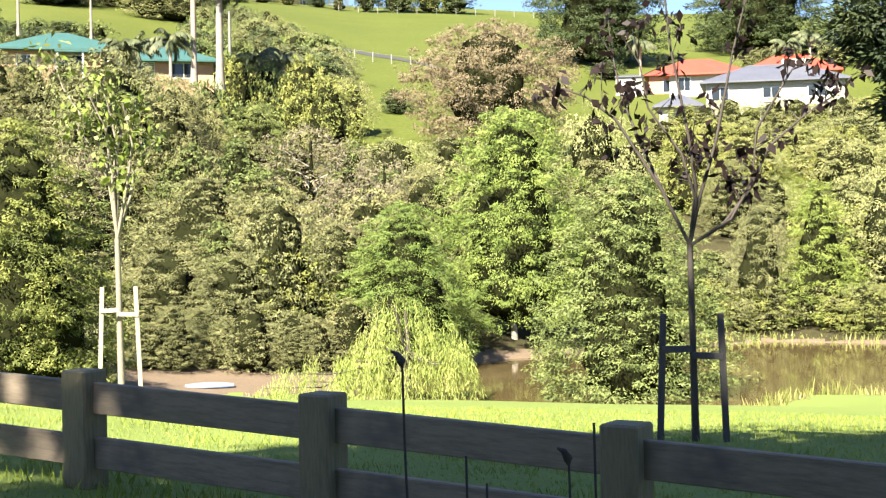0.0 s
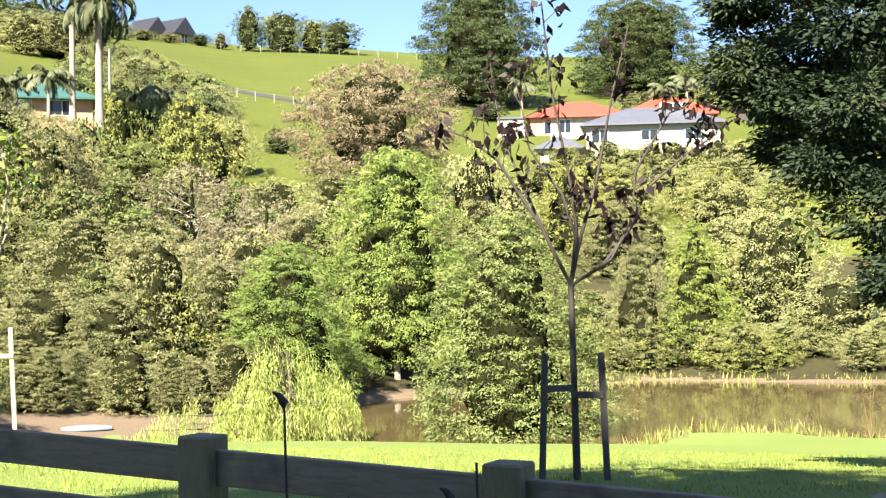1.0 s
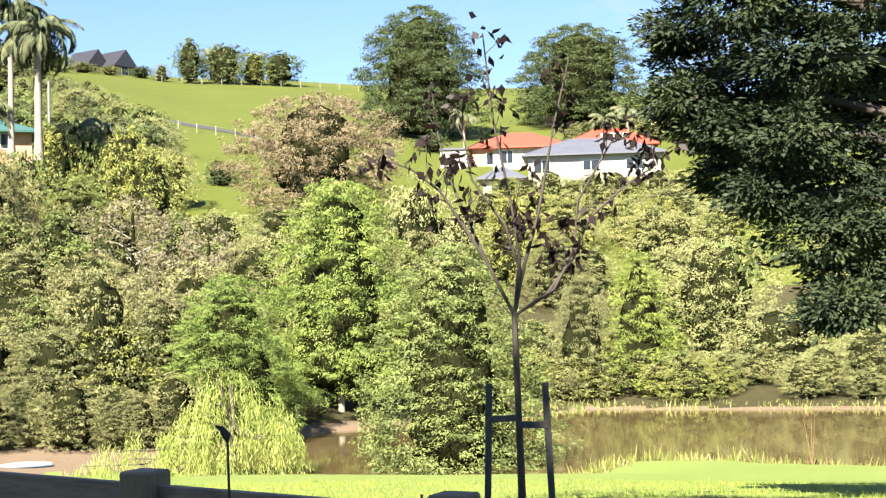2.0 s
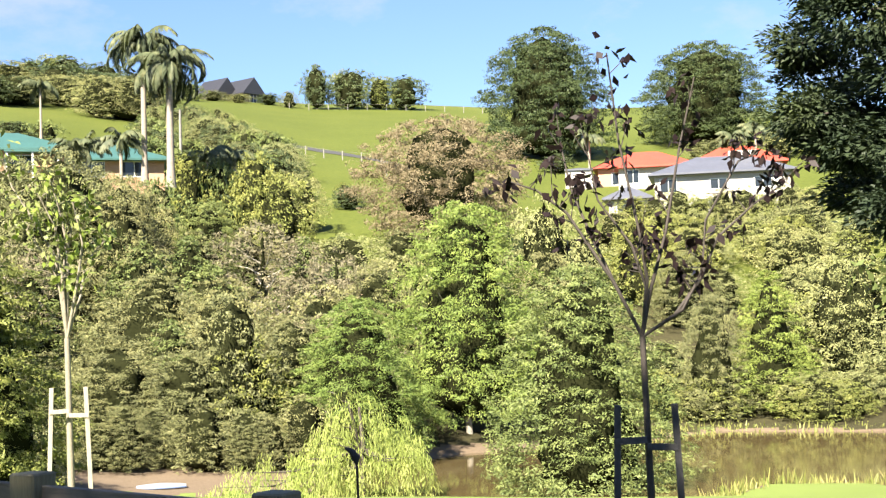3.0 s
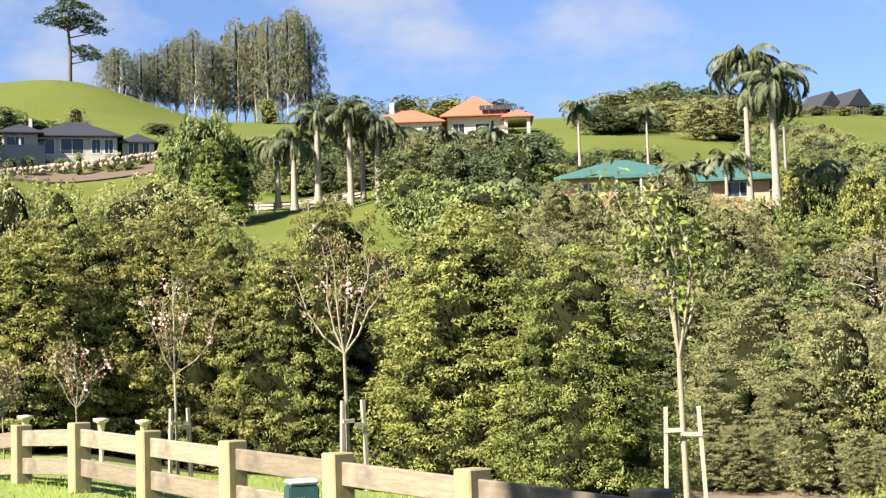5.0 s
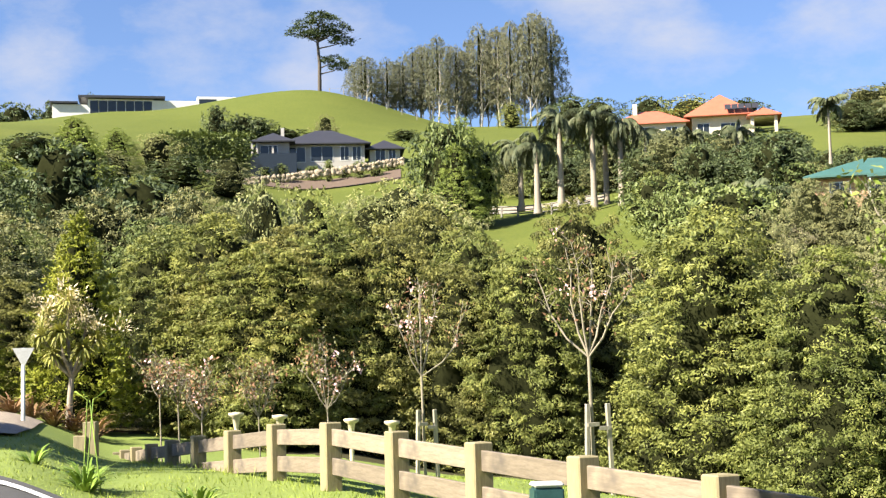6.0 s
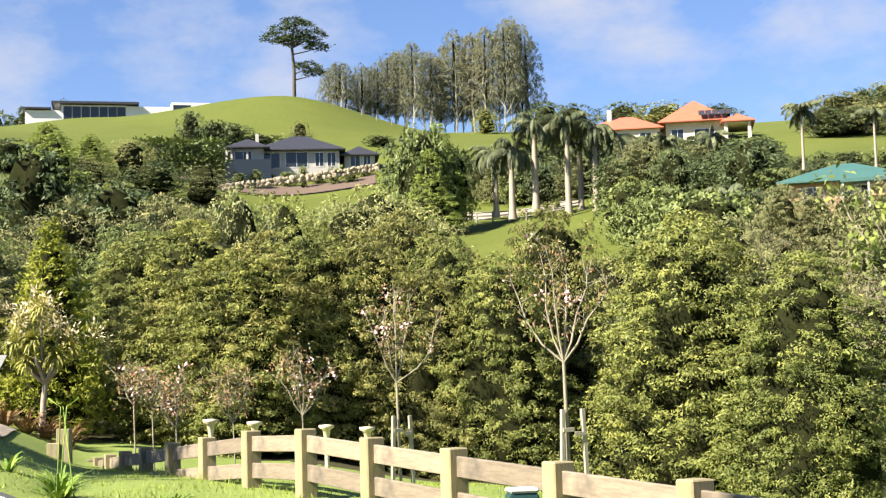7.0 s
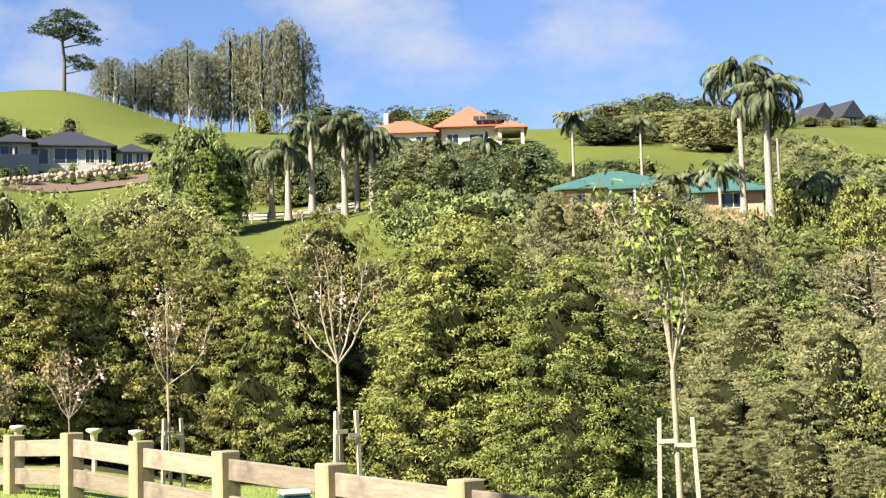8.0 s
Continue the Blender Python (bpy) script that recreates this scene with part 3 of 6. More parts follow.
for k in range(-4, 15):
    p, q = fence_at(k), fence_at(k + 1)
    zt, zq = fence_top(k), fence_top(k + 1)
    ang = math.atan2(q.y - p.y, q.x - p.x)
    post = hang("post", POST, fence)
    post.matrix_basis = pose(p.x, p.y, zt - 0.76, 0, 0, math.degrees(ang))
    for drop in (0.07, 0.40):
        bm = bmesh.new()
        n = Vector((math.sin(ang), -math.cos(ang)))   # the side away from the viewer is -n
        span = (q - p).length
        lift = (zq - zt) / span
        side = 0.02
        box(bm, (0.0, -0.025, -0.19), (span, 0.025, 0.0), bevel=0.006)
        rail = part("rail", bm, M_RAIL, fence)
        slope = math.degrees(math.atan2(zq - zt, span))
        rail.matrix_basis = pose(p.x, p.y, zt - drop, 0, 0, math.degrees(ang)) @ pose(0, 0, 0, 0, -slope, 0)

# ---- trees ----
POND_TREES = [
    ("whitepine", -2.8, 72, 8.2, 8.2),
    ("whitepine", 1.5, 63, 3.2, 6.0),
    ("totara", -7.3, 51, 3.8, 7.0),
    ("bright", -14.6, 82, 4.5, 5.5),
    ("grey", -17.7, 86, 5.8, 7.4),
    ("kanuka", -12.4, 81, 3.3, 3.8),
    ("bronze", -2.0, 112, 18.5, 11.9),
    ("pale", -6.0, 98, 10.6, 5.8),
    ("lime", 4.5, 108, 14.0, 5.1),
    ("twig", 5.2, 90, 8.8, 7.1),
    ("twig", 2.3, 84, 6.6, 5.6),
    ("kanuka", 0.6, 82, 5.8, 5.5),
    ("totara", 7.3, 96, 10.8, 5.3),
    ("kanuka", 10.3, 90, 11.8, 6.0),
    ("kanuka", 9.5, 74, 4.9, 6.4),
]
SLOPE_TREES = [
    ("kanuka", 6.7, 72, 4.7, 5.7),
    ("kanuka", 4.2, 68, 2.7, 5.3),
    ("kanuka", 10.8, 64, 1.6, 5.0),
    ("kanuka", 8.3, 63, 1.2, 4.7),
    ("lime", 6.0, 64, 1.7, 3.8),
    ("macro", -6.2, 190, 41.6, 14.9),
    ("macro", -12.5, 205, 41.4, 16.9),
    ("grey", -16.0, 118, 11.0, 8.3),
    ("lime", -17.9, 112, 8.4, 6.6),
    ("pale", -19.9, 84, 1.3, 5.9),
    ("lime", -21.6, 88, 1.9, 5.9),
    ("kanuka", -5.9, 88, 6.4, 4.8),
    ("lime", -9.6, 105, 9.6, 4.5),
    ("kanuka", -11.3, 100, 6.7, 4.7),
]
FENCE_TREES = [
    ("neargreen", 42.4, 42, 6.2, 4.4),
    ("neargreen", 40.4, 40, 6.3, 4.6),
    ("nearbush", 38.2, 39, 5.6, 4.2),
    ("neargreen", 36.0, 40, 6.3, 4.4),
    ("nearbush", 33.9, 40, 6.0, 3.8),
    ("nearbush", 31.2, 39.5, 4.8, 3.4),
    ("neargreen", 28.4, 39, 5.2, 3.8),
    ("nearbush", 48.7, 42, 4.9, 2.6),
    ("neargreen", 21.0, 37, 5.8, 5.5),
    ("neargreen", 16.6, 34, 4.4, 4.6),
    ("nearbush", 26.3, 42, 6.9, 3.5),
    ("neargreen", 30.6, 42, 6.2, 3.8),
    ("kanuka", 12.9, 88, 13.2, 9.0),
    ("kanuka", 10.7, 86, 11.3, 5.1),
    ("kanuka", 19.2, 70, 9.4, 5.5),
    ("kanuka", 41.4, 62, 10.0, 5.8),
    ("kanuka", 45.2, 64, 10.2, 6.5),
]
LANE_TREES = [
    ("nearbush", 37.4, 56, 7.8, 4.4),
    ("nearbush", 32.4, 44, 7.0, 3.6),
    ("nearbush", 35.2, 48, 5.8, 2.8),
    ("nearbush", 29.8, 47, 6.1, 2.4),
    ("willowish", 33.3, 100, 15.8, 8.6),
    ("bright", 45.7, 120, 23.2, 8.5),
    ("dark", 46.5, 116, 21.3, 7.3),
    ("dark", 43.5, 100, 16.3, 7.8),
    ("lime", 36.9, 90, 13.8, 5.7),
    ("dark", 31.6, 150, 28.8, 6.5),
    ("bright", 31.0, 146, 26.0, 6.0),
    ("kanuka", 17.2, 95, 14.0, 4.8),
    ("shrub", 20.1, 100, 14.5, 7.8),
    ("shrub", 21.6, 105, 15.7, 4.9),
    ("lime", 23.1, 125, 19.4, 4.0),
    ("dark", 28.2, 178, 29.8, 8.0),
    ("pale", 38.7, 80, 13.1, 5.0),
]
for row in POND_TREES + SLOPE_TREES + FENCE_TREES + LANE_TREES:
    kind, bearing, dist, top, wide = row
    tree("pale" if kind == "willowish" else kind, bearing, dist, top, wide)


def fill(rng, count, b0, b1, r0, r1, tall, kinds, limit, wide=(4.5, 7.0), keep=()):
    """Thickets: random trees between two bearings and distances, none reaching over the line of sight that limit gives."""
    lb, le = zip(*limit)
    for _ in range(count):
        bearing, dist = rng.uniform(b0, b1), rng.uniform(r0, r1)
        if any(ka < bearing < kb and da < dist < db for ka, kb, da, db in keep):
            continue
        x, y = spot(bearing, dist)
        if pond_depth(x, y) > -2.0:
            continue
        gz = float(ground(x, y))
        top = gz + rng.uniform(*tall)
        roof = EYE + dist * math.tan(radians(float(np.interp(bearing, lb, le))))
        if top > roof:
            top = roof - rng.uniform(0, 0.8)
        if top - gz < 1.6:
            continue
        tree(kinds[int(rng.integers(len(kinds)))], bearing, dist, top, rng.uniform(*wide) * min(1.0, 0.35 + (top - gz) / 7))


BUSH_LINE = ((-26, 3.2), (-15, 3.2), (-9, 3.8), (-3, 4.6), (0.5, 4.3), (8.6, 4.3), (9.6, 5.6), (13, 6.4), (17, 6.3), (22, 5.3), (27, 4.9), (31, 4.9), (35, 5.8), (40, 6.6), (52, 7.4))
rng = np.random.default_rng(11)
fill(rng, 26, -25, -9, 80, 118, (2.5, 6), ("pale", "lime", "farbush", "grey"), BUSH_LINE)
fill(rng, 24, -9, 3, 78, 112, (4, 7), ("farbush", "fargreen", "pale", "farbush"), BUSH_LINE)
fill(rng, 32, 2, 20, 63, 104, (4, 7.5), ("farbush", "farbush", "fargreen", "twig"), BUSH_LINE)
fill(rng, 18, 19, 52, 46, 60, (5, 7.5), ("kanuka", "totara"), BUSH_LINE)
fill(rng, 30, 19, 52, 60, 104, (5, 8), ("farbush", "farbush", "fargreen"), BUSH_LINE)
fill(rng, 9, 22, 46, 37, 47, (4.5, 6), ("nearbush", "neargreen"), BUSH_LINE, (4, 5.5), keep=((41, 52, 0, 60),))

# low growth down to the water's edge
SHORE = ((-26, 1.0), (-9, 0.0), (2, -1.0), (14, 0.5))
fill(rng, 22, -25, -9.5, 78.5, 84, (1.6, 3.2), ("pale", "lime", "grey"), SHORE, (3.5, 5.5))
fill(rng, 18, -1, 4, 66, 74, (1.5, 2.6), ("kanuka", "lime", "farbush"), SHORE, (3, 4.5))
fill(rng, 20, 3, 15, 63, 70, (1.6, 3.0), ("kanuka", "farbush", "kanuka"), SHORE, (3, 4.5))
fill(rng, 16, 14, 24, 44, 60, (2, 4), ("farbush", "kanuka"), ((10, 2), (25, 3)), (4, 5))

fill(rng, 16, 3.6, 13, 57.5, 61, (1.6, 3.0), ("farbush", "kanuka", "farbush"), SHORE, (3, 4.2))

# hillside gardens above the bush
GARDEN_LINE = ((-26, 8.2), (-6, 7), (2, 6.0), (4, 7.6), (8, 8.6), (12, 8.9), (15, 8.4), (18, 8.8), (22, 9.4), (26, 9.4), (29, 7), (33, 7.2), (38, 7.2), (52, 9.4))
HOUSES = ((8, 18.5, 105, 138), (17.5, 25.5, 205, 245), (32.5, 41, 175, 240), (-17, -7, 125, 175), (27.3, 33, 118, 175), (31.5, 39, 150, 210), (14, 19, 140, 185), (-3, 3.2, 138, 260), (0.3, 8.8, 114, 131), (23.7, 29.0, 122, 160))
PALM_WALK = ((4, 7.6), (8, 8.4), (12, 8.0), (18, 7.6), (21, 7.2), (24, 6.7), (27, 6.6), (30, 6.2))
fill(rng, 62, 4, 23.5, 108, 150, (2, 5), ("dark", "shrub", "farbush", "dark", "pale", "shrub"), PALM_WALK, (3.0, 5.5), keep=HOUSES)
fill(rng, 34, 15, 27, 162, 205, (2, 5), ("dark", "shrub", "dark"), GARDEN_LINE, (3.0, 5.5), keep=HOUSES)
fill(rng, 30, 38, 54, 100, 190, (3, 7), ("dark", "bright", "farbush", "shrub"), GARDEN_LINE, (5, 9), keep=HOUSES)
fill(rng, 22, -26, -6, 120, 215, (3, 9), ("dark", "pale", "farbush"), GARDEN_LINE, (5, 9), keep=HOUSES)
fill(rng, 14, 4, 15, 225, 262, (4, 9), ("dark", "farbush"), ((4, 9.9), (15, 10.9)), (8, 12), keep=((2.0, 7.8, 200, 320),))

# unseen tall trees added behind the road to shade the near fence and lawn
for tx, ty, top, wide in ((-5.3, -6.25, 17.8, 10.5), (3.0, -11.6, 15.5, 11.0)):
    tree("shade", math.degrees(math.atan2(-tx, ty)), math.hypot(tx, ty), top, wide)
# another unseen tree, added beside the lane to shade its bend
tree("shade", 91.6, 25.0, 17.5, 9.0)
fill(rng, 26, 17, 28, 130, 205, (4, 8), ("dark", "shrub", "farbush"), GARDEN_LINE, (4, 7), keep=HOUSES)
fill(rng, 18, 17.5, 25.5, 208, 220, (2, 4), ("dark", "shrub"), ((17, 9.45), (26, 9.5)), (3, 5))
fill(rng, 26, 1, 9, 106, 150, (1.5, 4.5), ("shrub", "lime", "pale", "farbush", "dark"), ((1, 5.8), (4, 7.0), (9, 8.0)), (2.5, 5), keep=HOUSES)
fill(rng, 16, -17, -8.5, 104, 124, (3, 6), ("pale", "farbush", "lime"), ((-18, 4.3), (-8, 4.7)), (4, 6.5))
fill(rng, 46, 15.2, 24, 186, 222, (2, 4.5), ("dark", "shrub", "farbush", "dark"), ((15, 9.2), (24, 9.3)), (3.5, 6))
fill(rng, 30, 13, 19, 140, 165, (1.5, 3), ("shrub", "farbush", "dark"), ((13, 8.6), (19, 8.8)), (3, 5))
fill(rng, 26, 22.5, 29.5, 164, 205, (4, 7), ("dark", "shrub", "farbush", "dark"), ((22, 9.3), (30, 9.2)), (4, 6.5))
SLOPE = ((4, 8.6), (9, 9.3), (15, 9.6), (18, 9.4), (22, 9.6), (27, 9.6))
fill(rng, 115, 3.6, 10, 132, 215, (2, 4.5), ("shrub", "farbush", "dark", "pale", "shrub", "farbush"), ((3.6, 7.6), (7, 9.2), (10, 9.5)), (3.2, 5.6), keep=((3, 4.6, 165, 230),))
fill(rng, 30, 9, 15.5, 195, 262, (4, 9), ("dark", "farbush", "pale"), ((9, 10.3), (15.5, 10.5)), (6, 11))
fill(rng, 40, 17.5, 27.5, 130, 208, (3, 8), ("dark", "shrub", "farbush", "dark"), SLOPE, (4, 7.5), keep=((27.2, 33, 0, 170), (23.7, 29.0, 122, 160)))
fill(rng, 12, 10, 18, 128, 140, (2, 4), ("shrub", "dark", "pale"), ((10, 8.3), (18, 8.6)), (3, 5))
for i in range(9):
    tree(("pale", "farbush", "lime")[i % 3], -16.4 + 0.85 * i, 129, 13.4 + 0.5 * math.sin(i * 2.3), 4.2)

# brown-green bush in front of the bungalow, and its garden
for kind, b, r, top, w in (("farbush", 17.2, 98, 13.9, 5.5), ("kanuka", 16.0, 96, 13.9, 5.0), ("farbush", 14.7, 95, 13.7, 5.4), ("kanuka", 11.6, 95, 12.9, 5.4), ("farbush", 10.4, 100, 12.6, 5.0), ("shrub", 9.3, 104, 13.2, 3.6), ("lime", 8.0, 112, 16.2, 3.8), ("shrub", 7.0, 113, 15.6, 3.2), ("lime", 5.4, 110, 15.8, 4.4), ("dark", 6.3, 116, 15.2, 3.0), ("pale", 3.6, 118, 15.0, 4.0), ("dark", 18.4, 108, 15.6, 4.5)):
    tree(kind, b, r, top, w)

# garden trees round the terrace lawn
for kind, b, r, top, w in (("bright", 46.0, 190, 37.0, 8.0), ("bright", 44.4, 186, 35.0, 7.0), ("pale", 42.9, 188, 34.6, 6.5), ("dark", 47.6, 180, 33.0, 8.0), ("farbush", 40.0, 176, 29.5, 7.0), ("dark", 42.0, 172, 29.0, 8.0), ("farbush", 44.6, 168, 29.0, 8.0), ("dark", 40.5, 226, 46.0, 4.5), ("dark", 39.5, 228, 45.0, 5.0),
                           ("shrub", 31.3, 148, 28.6, 5.4), ("bright", 30.7, 150, 29.4, 6.6), ("shrub", 30.0, 152, 27.0, 4.0), ("grey", 34.2, 98, 14.6, 7.2), ("pale", 32.2, 96, 14.2, 7.2), ("shrub", 23.0, 118, 18.0, 5.6), ("shrub", 22.6, 114, 16.0, 4.6)):
    tree(kind, b, r, top, w)

# ---- houses on the hills ----
def metal_roof(name, col):
    return grain_material(name, tuple(v * 0.85 for v in col), tuple(min(1, v * 1.1) for v in col), scale=0.8, rough=0.45, bumpy=0.1)


M_GREENROOF = metal_roof("green_steel_roof", (0.05, 0.125, 0.11))
M_REDROOF = metal_roof("terracotta_roof", (0.42, 0.13, 0.075))
M_BRIGHTRED = metal_roof("red_steel_roof", (0.50, 0.075, 0.045))
M_CHARCOAL = metal_roof("charcoal_roof", (0.035, 0.035, 0.042))
M_GREYROOF = metal_roof("grey_steel_roof", (0.105, 0.11, 0.135))
M_WHITE = grain_material("white_plaster", (0.34, 0.32, 0.295), (0.42, 0.395, 0.365), scale=1.2, rough=0.8, bumpy=0.05)
M_BRIGHTWHITE = grain_material("bright_white_plaster", (0.58, 0.57, 0.55), (0.68, 0.67, 0.65), scale=1.2, rough=0.8, bumpy=0.05)
M_CREAM = grain_material("cream_plaster", (0.52, 0.44, 0.34), (0.62, 0.54, 0.44), scale=1.2, rough=0.8, bumpy=0.05)
M_PEACH = grain_material("peach_brick", (0.42, 0.24, 0.15), (0.52, 0.31, 0.20), scale=5, rough=0.85, bumpy=0.15)
M_DARKCLAD = grain_material("dark_cladding", (0.05, 0.045, 0.045), (0.09, 0.08, 0.08), scale=2, rough=0.7, bumpy=0.1)
M_FRAME = grain_material("window_frame_paint", (0.62, 0.62, 0.60), (0.75, 0.75, 0.72), scale=3, rough=0.5, bumpy=0)
M_STONE = grain_material("wall_stone", (0.20, 0.16, 0.115), (0.36, 0.30, 0.22), scale=1.5, rough=0.9, bumpy=0.4, per_object=0.3)
M_CONCRETE = grain_material("concrete", (0.34, 0.33, 0.31), (0.46, 0.45, 0.42), scale=2, rough=0.85, bumpy=0.2)


def glass_material():
    m, n, l, b = nodes_of("window_glass")
    b.inputs["Base Color"].default_value = (0.02, 0.025, 0.03, 1)
    b.inputs["Roughness"].default_value = 0.05
    b.inputs["IOR"].default_value = 1.5
    return m


M_GLASS = glass_material()


def hip_roof(x0, y0, x1, y1, z, rise, over=0.6, ridge=None, thick=0.18, gable=False):
    """A closed hip (or gable) roof over a rectangle, with overhanging eaves and a fascia."""
    bm = bmesh.new()
    x0, y0, x1, y1 = x0 - over, y0 - over, x1 + over, y1 + over
    w, d = x1 - x0, y1 - y0
    inset = 0.0 if gable else min(w, d) / 2 * 0.98
    if w >= d:
        a, b = (x0 + inset, (y0 + y1) / 2), (x1 - inset, (y0 + y1) / 2)
    else:
        a, b = ((x0 + x1) / 2, y0 + inset), ((x0 + x1) / 2, y1 - inset)
    low = [bm.verts.new((x, y, z - thick)) for x, y in ((x0, y0), (x1, y0), (x1, y1), (x0, y1))]
    eav = [bm.verts.new((x, y, z)) for x, y in ((x0, y0), (x1, y0), (x1, y1), (x0, y1))]
    ra, rb = bm.verts.new((*a, z + rise)), bm.verts.new((*b, z + rise))
    bm.faces.new(low[::-1])
    for i in range(4):
        bm.faces.new((low[i], low[(i + 1) % 4], eav[(i + 1) % 4], eav[i]))
    if w >= d:
        bm.faces.new((eav[0], eav[1], rb, ra))
        bm.faces.new((eav[1], eav[2], rb))
        bm.faces.new((eav[2], eav[3], ra, rb))
        bm.faces.new((eav[3], eav[0], ra))
    else:
        bm.faces.new((eav[0], eav[1], ra))
        bm.faces.new((eav[1], eav[2], rb, ra))
        bm.faces.new((eav[2], eav[3], rb))
        bm.faces.new((eav[3], eav[0], ra, rb))
    return bm


def wing(house, x0, y0, x1, y1, eave, rise, roof_m, wall_m, wins=(), base=-2.0, over=0.6, gable=False, gutter=None):
    """One block of a house: wall, roof, gutter and windows (x, sill, width, height) on the side towards the valley."""
    bm = bmesh.new()
    box(bm, (x0, y0, base), (x1, y1, eave - 0.1))
    part("wall", bm, wall_m, house)
    roof = part("roof", hip_roof(x0, y0, x1, y1, eave, rise, over, gable=gable), roof_m, house)
    bm = bmesh.new()
    box(bm, (x0 - over, y0 - over - 0.12, eave - 0.16), (x1 + over, y0 - over - 0.003, eave + 0.0))
    part("gutter", bm, gutter or roof_m, roof)
    for wx, sill, ww, wh in wins:
        bm = bmesh.new()
        for lo, hi in (((wx - ww / 2 - 0.08, y0 - 0.06, sill - 0.08), (wx + ww / 2 + 0.08, y0 - 0.003, sill)),
                       ((wx - ww / 2 - 0.08, y0 - 0.06, sill + wh), (wx + ww / 2 + 0.08, y0 - 0.003, sill + wh + 0.08)),
                       ((wx - ww / 2 - 0.08, y0 - 0.06, sill), (wx - ww / 2, y0 - 0.003, sill + wh)),
                       ((wx + ww / 2, y0 - 0.06, sill), (wx + ww / 2 + 0.08, y0 - 0.003, sill + wh)),
                       ((wx - 0.03, y0 - 0.05, sill), (wx + 0.03, y0 - 0.003, sill + wh))):
            box(bm, lo, hi)
        win = part("window", bm, M_FRAME, house)
        bm = bmesh.new()
        box(bm, (wx - ww / 2, y0 - 0.03, sill), (wx + ww / 2, y0 - 0.004, sill + wh))
        part("pane", bm, M_GLASS, win)
    return roof


def at_height(bearing, dist, z, rz=None):
    x, y = spot(bearing, dist)
    return pose(x, y, z, 0, 0, bearing if rz is None else rz)


def column(house, x, y, z0, z1, w, mat, name="post"):
    bm = bmesh.new()
    box(bm, (x - w / 2, y - w / 2, z0), (x + w / 2, y + w / 2, z1))
    part(name, bm, mat, house)


# green-roofed bungalow among palms
h = thing("bungalow", at_height(14.5, 122, 15.2), "low brick bungalow with a green steel hip roof among palms", "house")
wing(h, -5.2, 0, 4.0, 8, 2.55, 1.9, M_GREENROOF, M_PEACH, ((-3.2, 0.9, 1.6, 1.1), (0.2, 0.7, 2.2, 1.3)), over=0.9)
wing(h, 4.0, 1.5, 12.0, 8.5, 1.95, 1.7, M_GREENROOF, M_PEACH, ((6.0, 0.5, 2.0, 1.2), (9.5, 0.5, 2.0, 1.2)), over=0.8)
bm = bmesh.new()
box(bm, (-1.0, -2.4, 2.05), (3.4, -0.95, 2.2))
part("verandah_roof", bm, M_GREENROOF, h)
for vx in (-0.8, 1.2, 3.2):
    column(h, vx, -2.2, -2.0, 2.05, 0.14, M_FRAME, "verandah_post")

# terracotta-roofed house on the skyline
h = thing("hill_house", at_height(21.4, 228, 38.6), "cream house with terracotta hip roofs on the ridge", "house")
wing(h, -13.2, 0, -1.5, 9, 3.2, 2.7, M_REDROOF, M_CREAM, ((-11, 0.8, 1.8, 1.6), (-7.6, 0.3, 2.4, 2.2), (-3.8, 0.8, 1.8, 1.6)), base=-3)
wing(h, -0.6, 1, 8.5, 11, 4.0, 4.2, M_REDROOF, M_CREAM, ((1.2, 0.6, 1.8, 2.2), (5.4, 0.3, 3.0, 2.4)), base=-3, over=1.2)
wing(h, 8.5, -1.5, 12.6, 7, 3.3, 1.5, M_REDROOF, M_CREAM, (), base=2.9)
for vx in (8.7, 12.3):
    column(h, vx, -1.3, -3, 3.1, 0.5, M_CREAM, "porch_pillar")
bm = bmesh.new()
for i in range(5):
    box(bm, (4.6 + i * 1.05, -0.45, 4.62), (5.55 + i * 1.05, 1.5, 4.70), Matrix.Translation((0, 0, 0)) @ pose(0, 0, 0, 0, 0, 0))
bmesh.ops.rotate(bm, verts=bm.verts, cent=(0, -0.5, 4.3), matrix=Matrix.Rotation(radians(32), 3, "X"))
part("solar_panel", bm, M_CHARCOAL, h, "dark solar panels on the roof")
bm = bmesh.new()
box(bm, (-9.9, 3.2, 4.5), (-9.2, 3.9, 7.0))
part("chimney", bm, M_CREAM, h)

# charcoal-roofed house over a stone terrace
h = thing("terrace_house", at_height(36.4, 214, 34.8), "white villa with a charcoal hip roof above a stone terrace", "house")
wing(h, -5.4, 0, 6.6, 10, 2.9, 2.9, M_CHARCOAL, M_WHITE, ((-3.6, 0.2, 2.6, 2.2), (0.2, 0.3, 3.2, 2.2), (3.6, 0.4, 1.2, 2.0), (5.4, 0.4, 1.2, 2.0)), base=-3, over=0.9)
wing(h, -9.4, -2.5, -4.6, 6, 2.9, 1.7, M_CHARCOAL, M_WHITE, ((-7.6, 0.2, 2.4, 2.1),), base=-3, over=0.9)
wing(h, 7.4, 1.5, 12.0, 9, 2.3, 1.7, M_CHARCOAL, M_WHITE, ((9.0, 0.3, 1.4, 1.8), (10.8, 0.3, 1.0, 1.8)), base=-3, over=0.7)
wing(h, -12.5, -1.5, -9.5, 5, 2.2, 1.0, M_CHARCOAL, M_DARKCLAD, (), base=1.9, over=0.4)
for vx in (-12.3, -10.0, -9.3, -7.0):
    column(h, vx, -2.9, -3, 2.7, 0.3, M_WHITE, "porch_pillar")
bm = bmesh.new()
box(bm, (-5.9, 1.2, 4.0), (-5.4, 1.7, 5.6))
part("chimney", bm, M_CONCRETE, h)
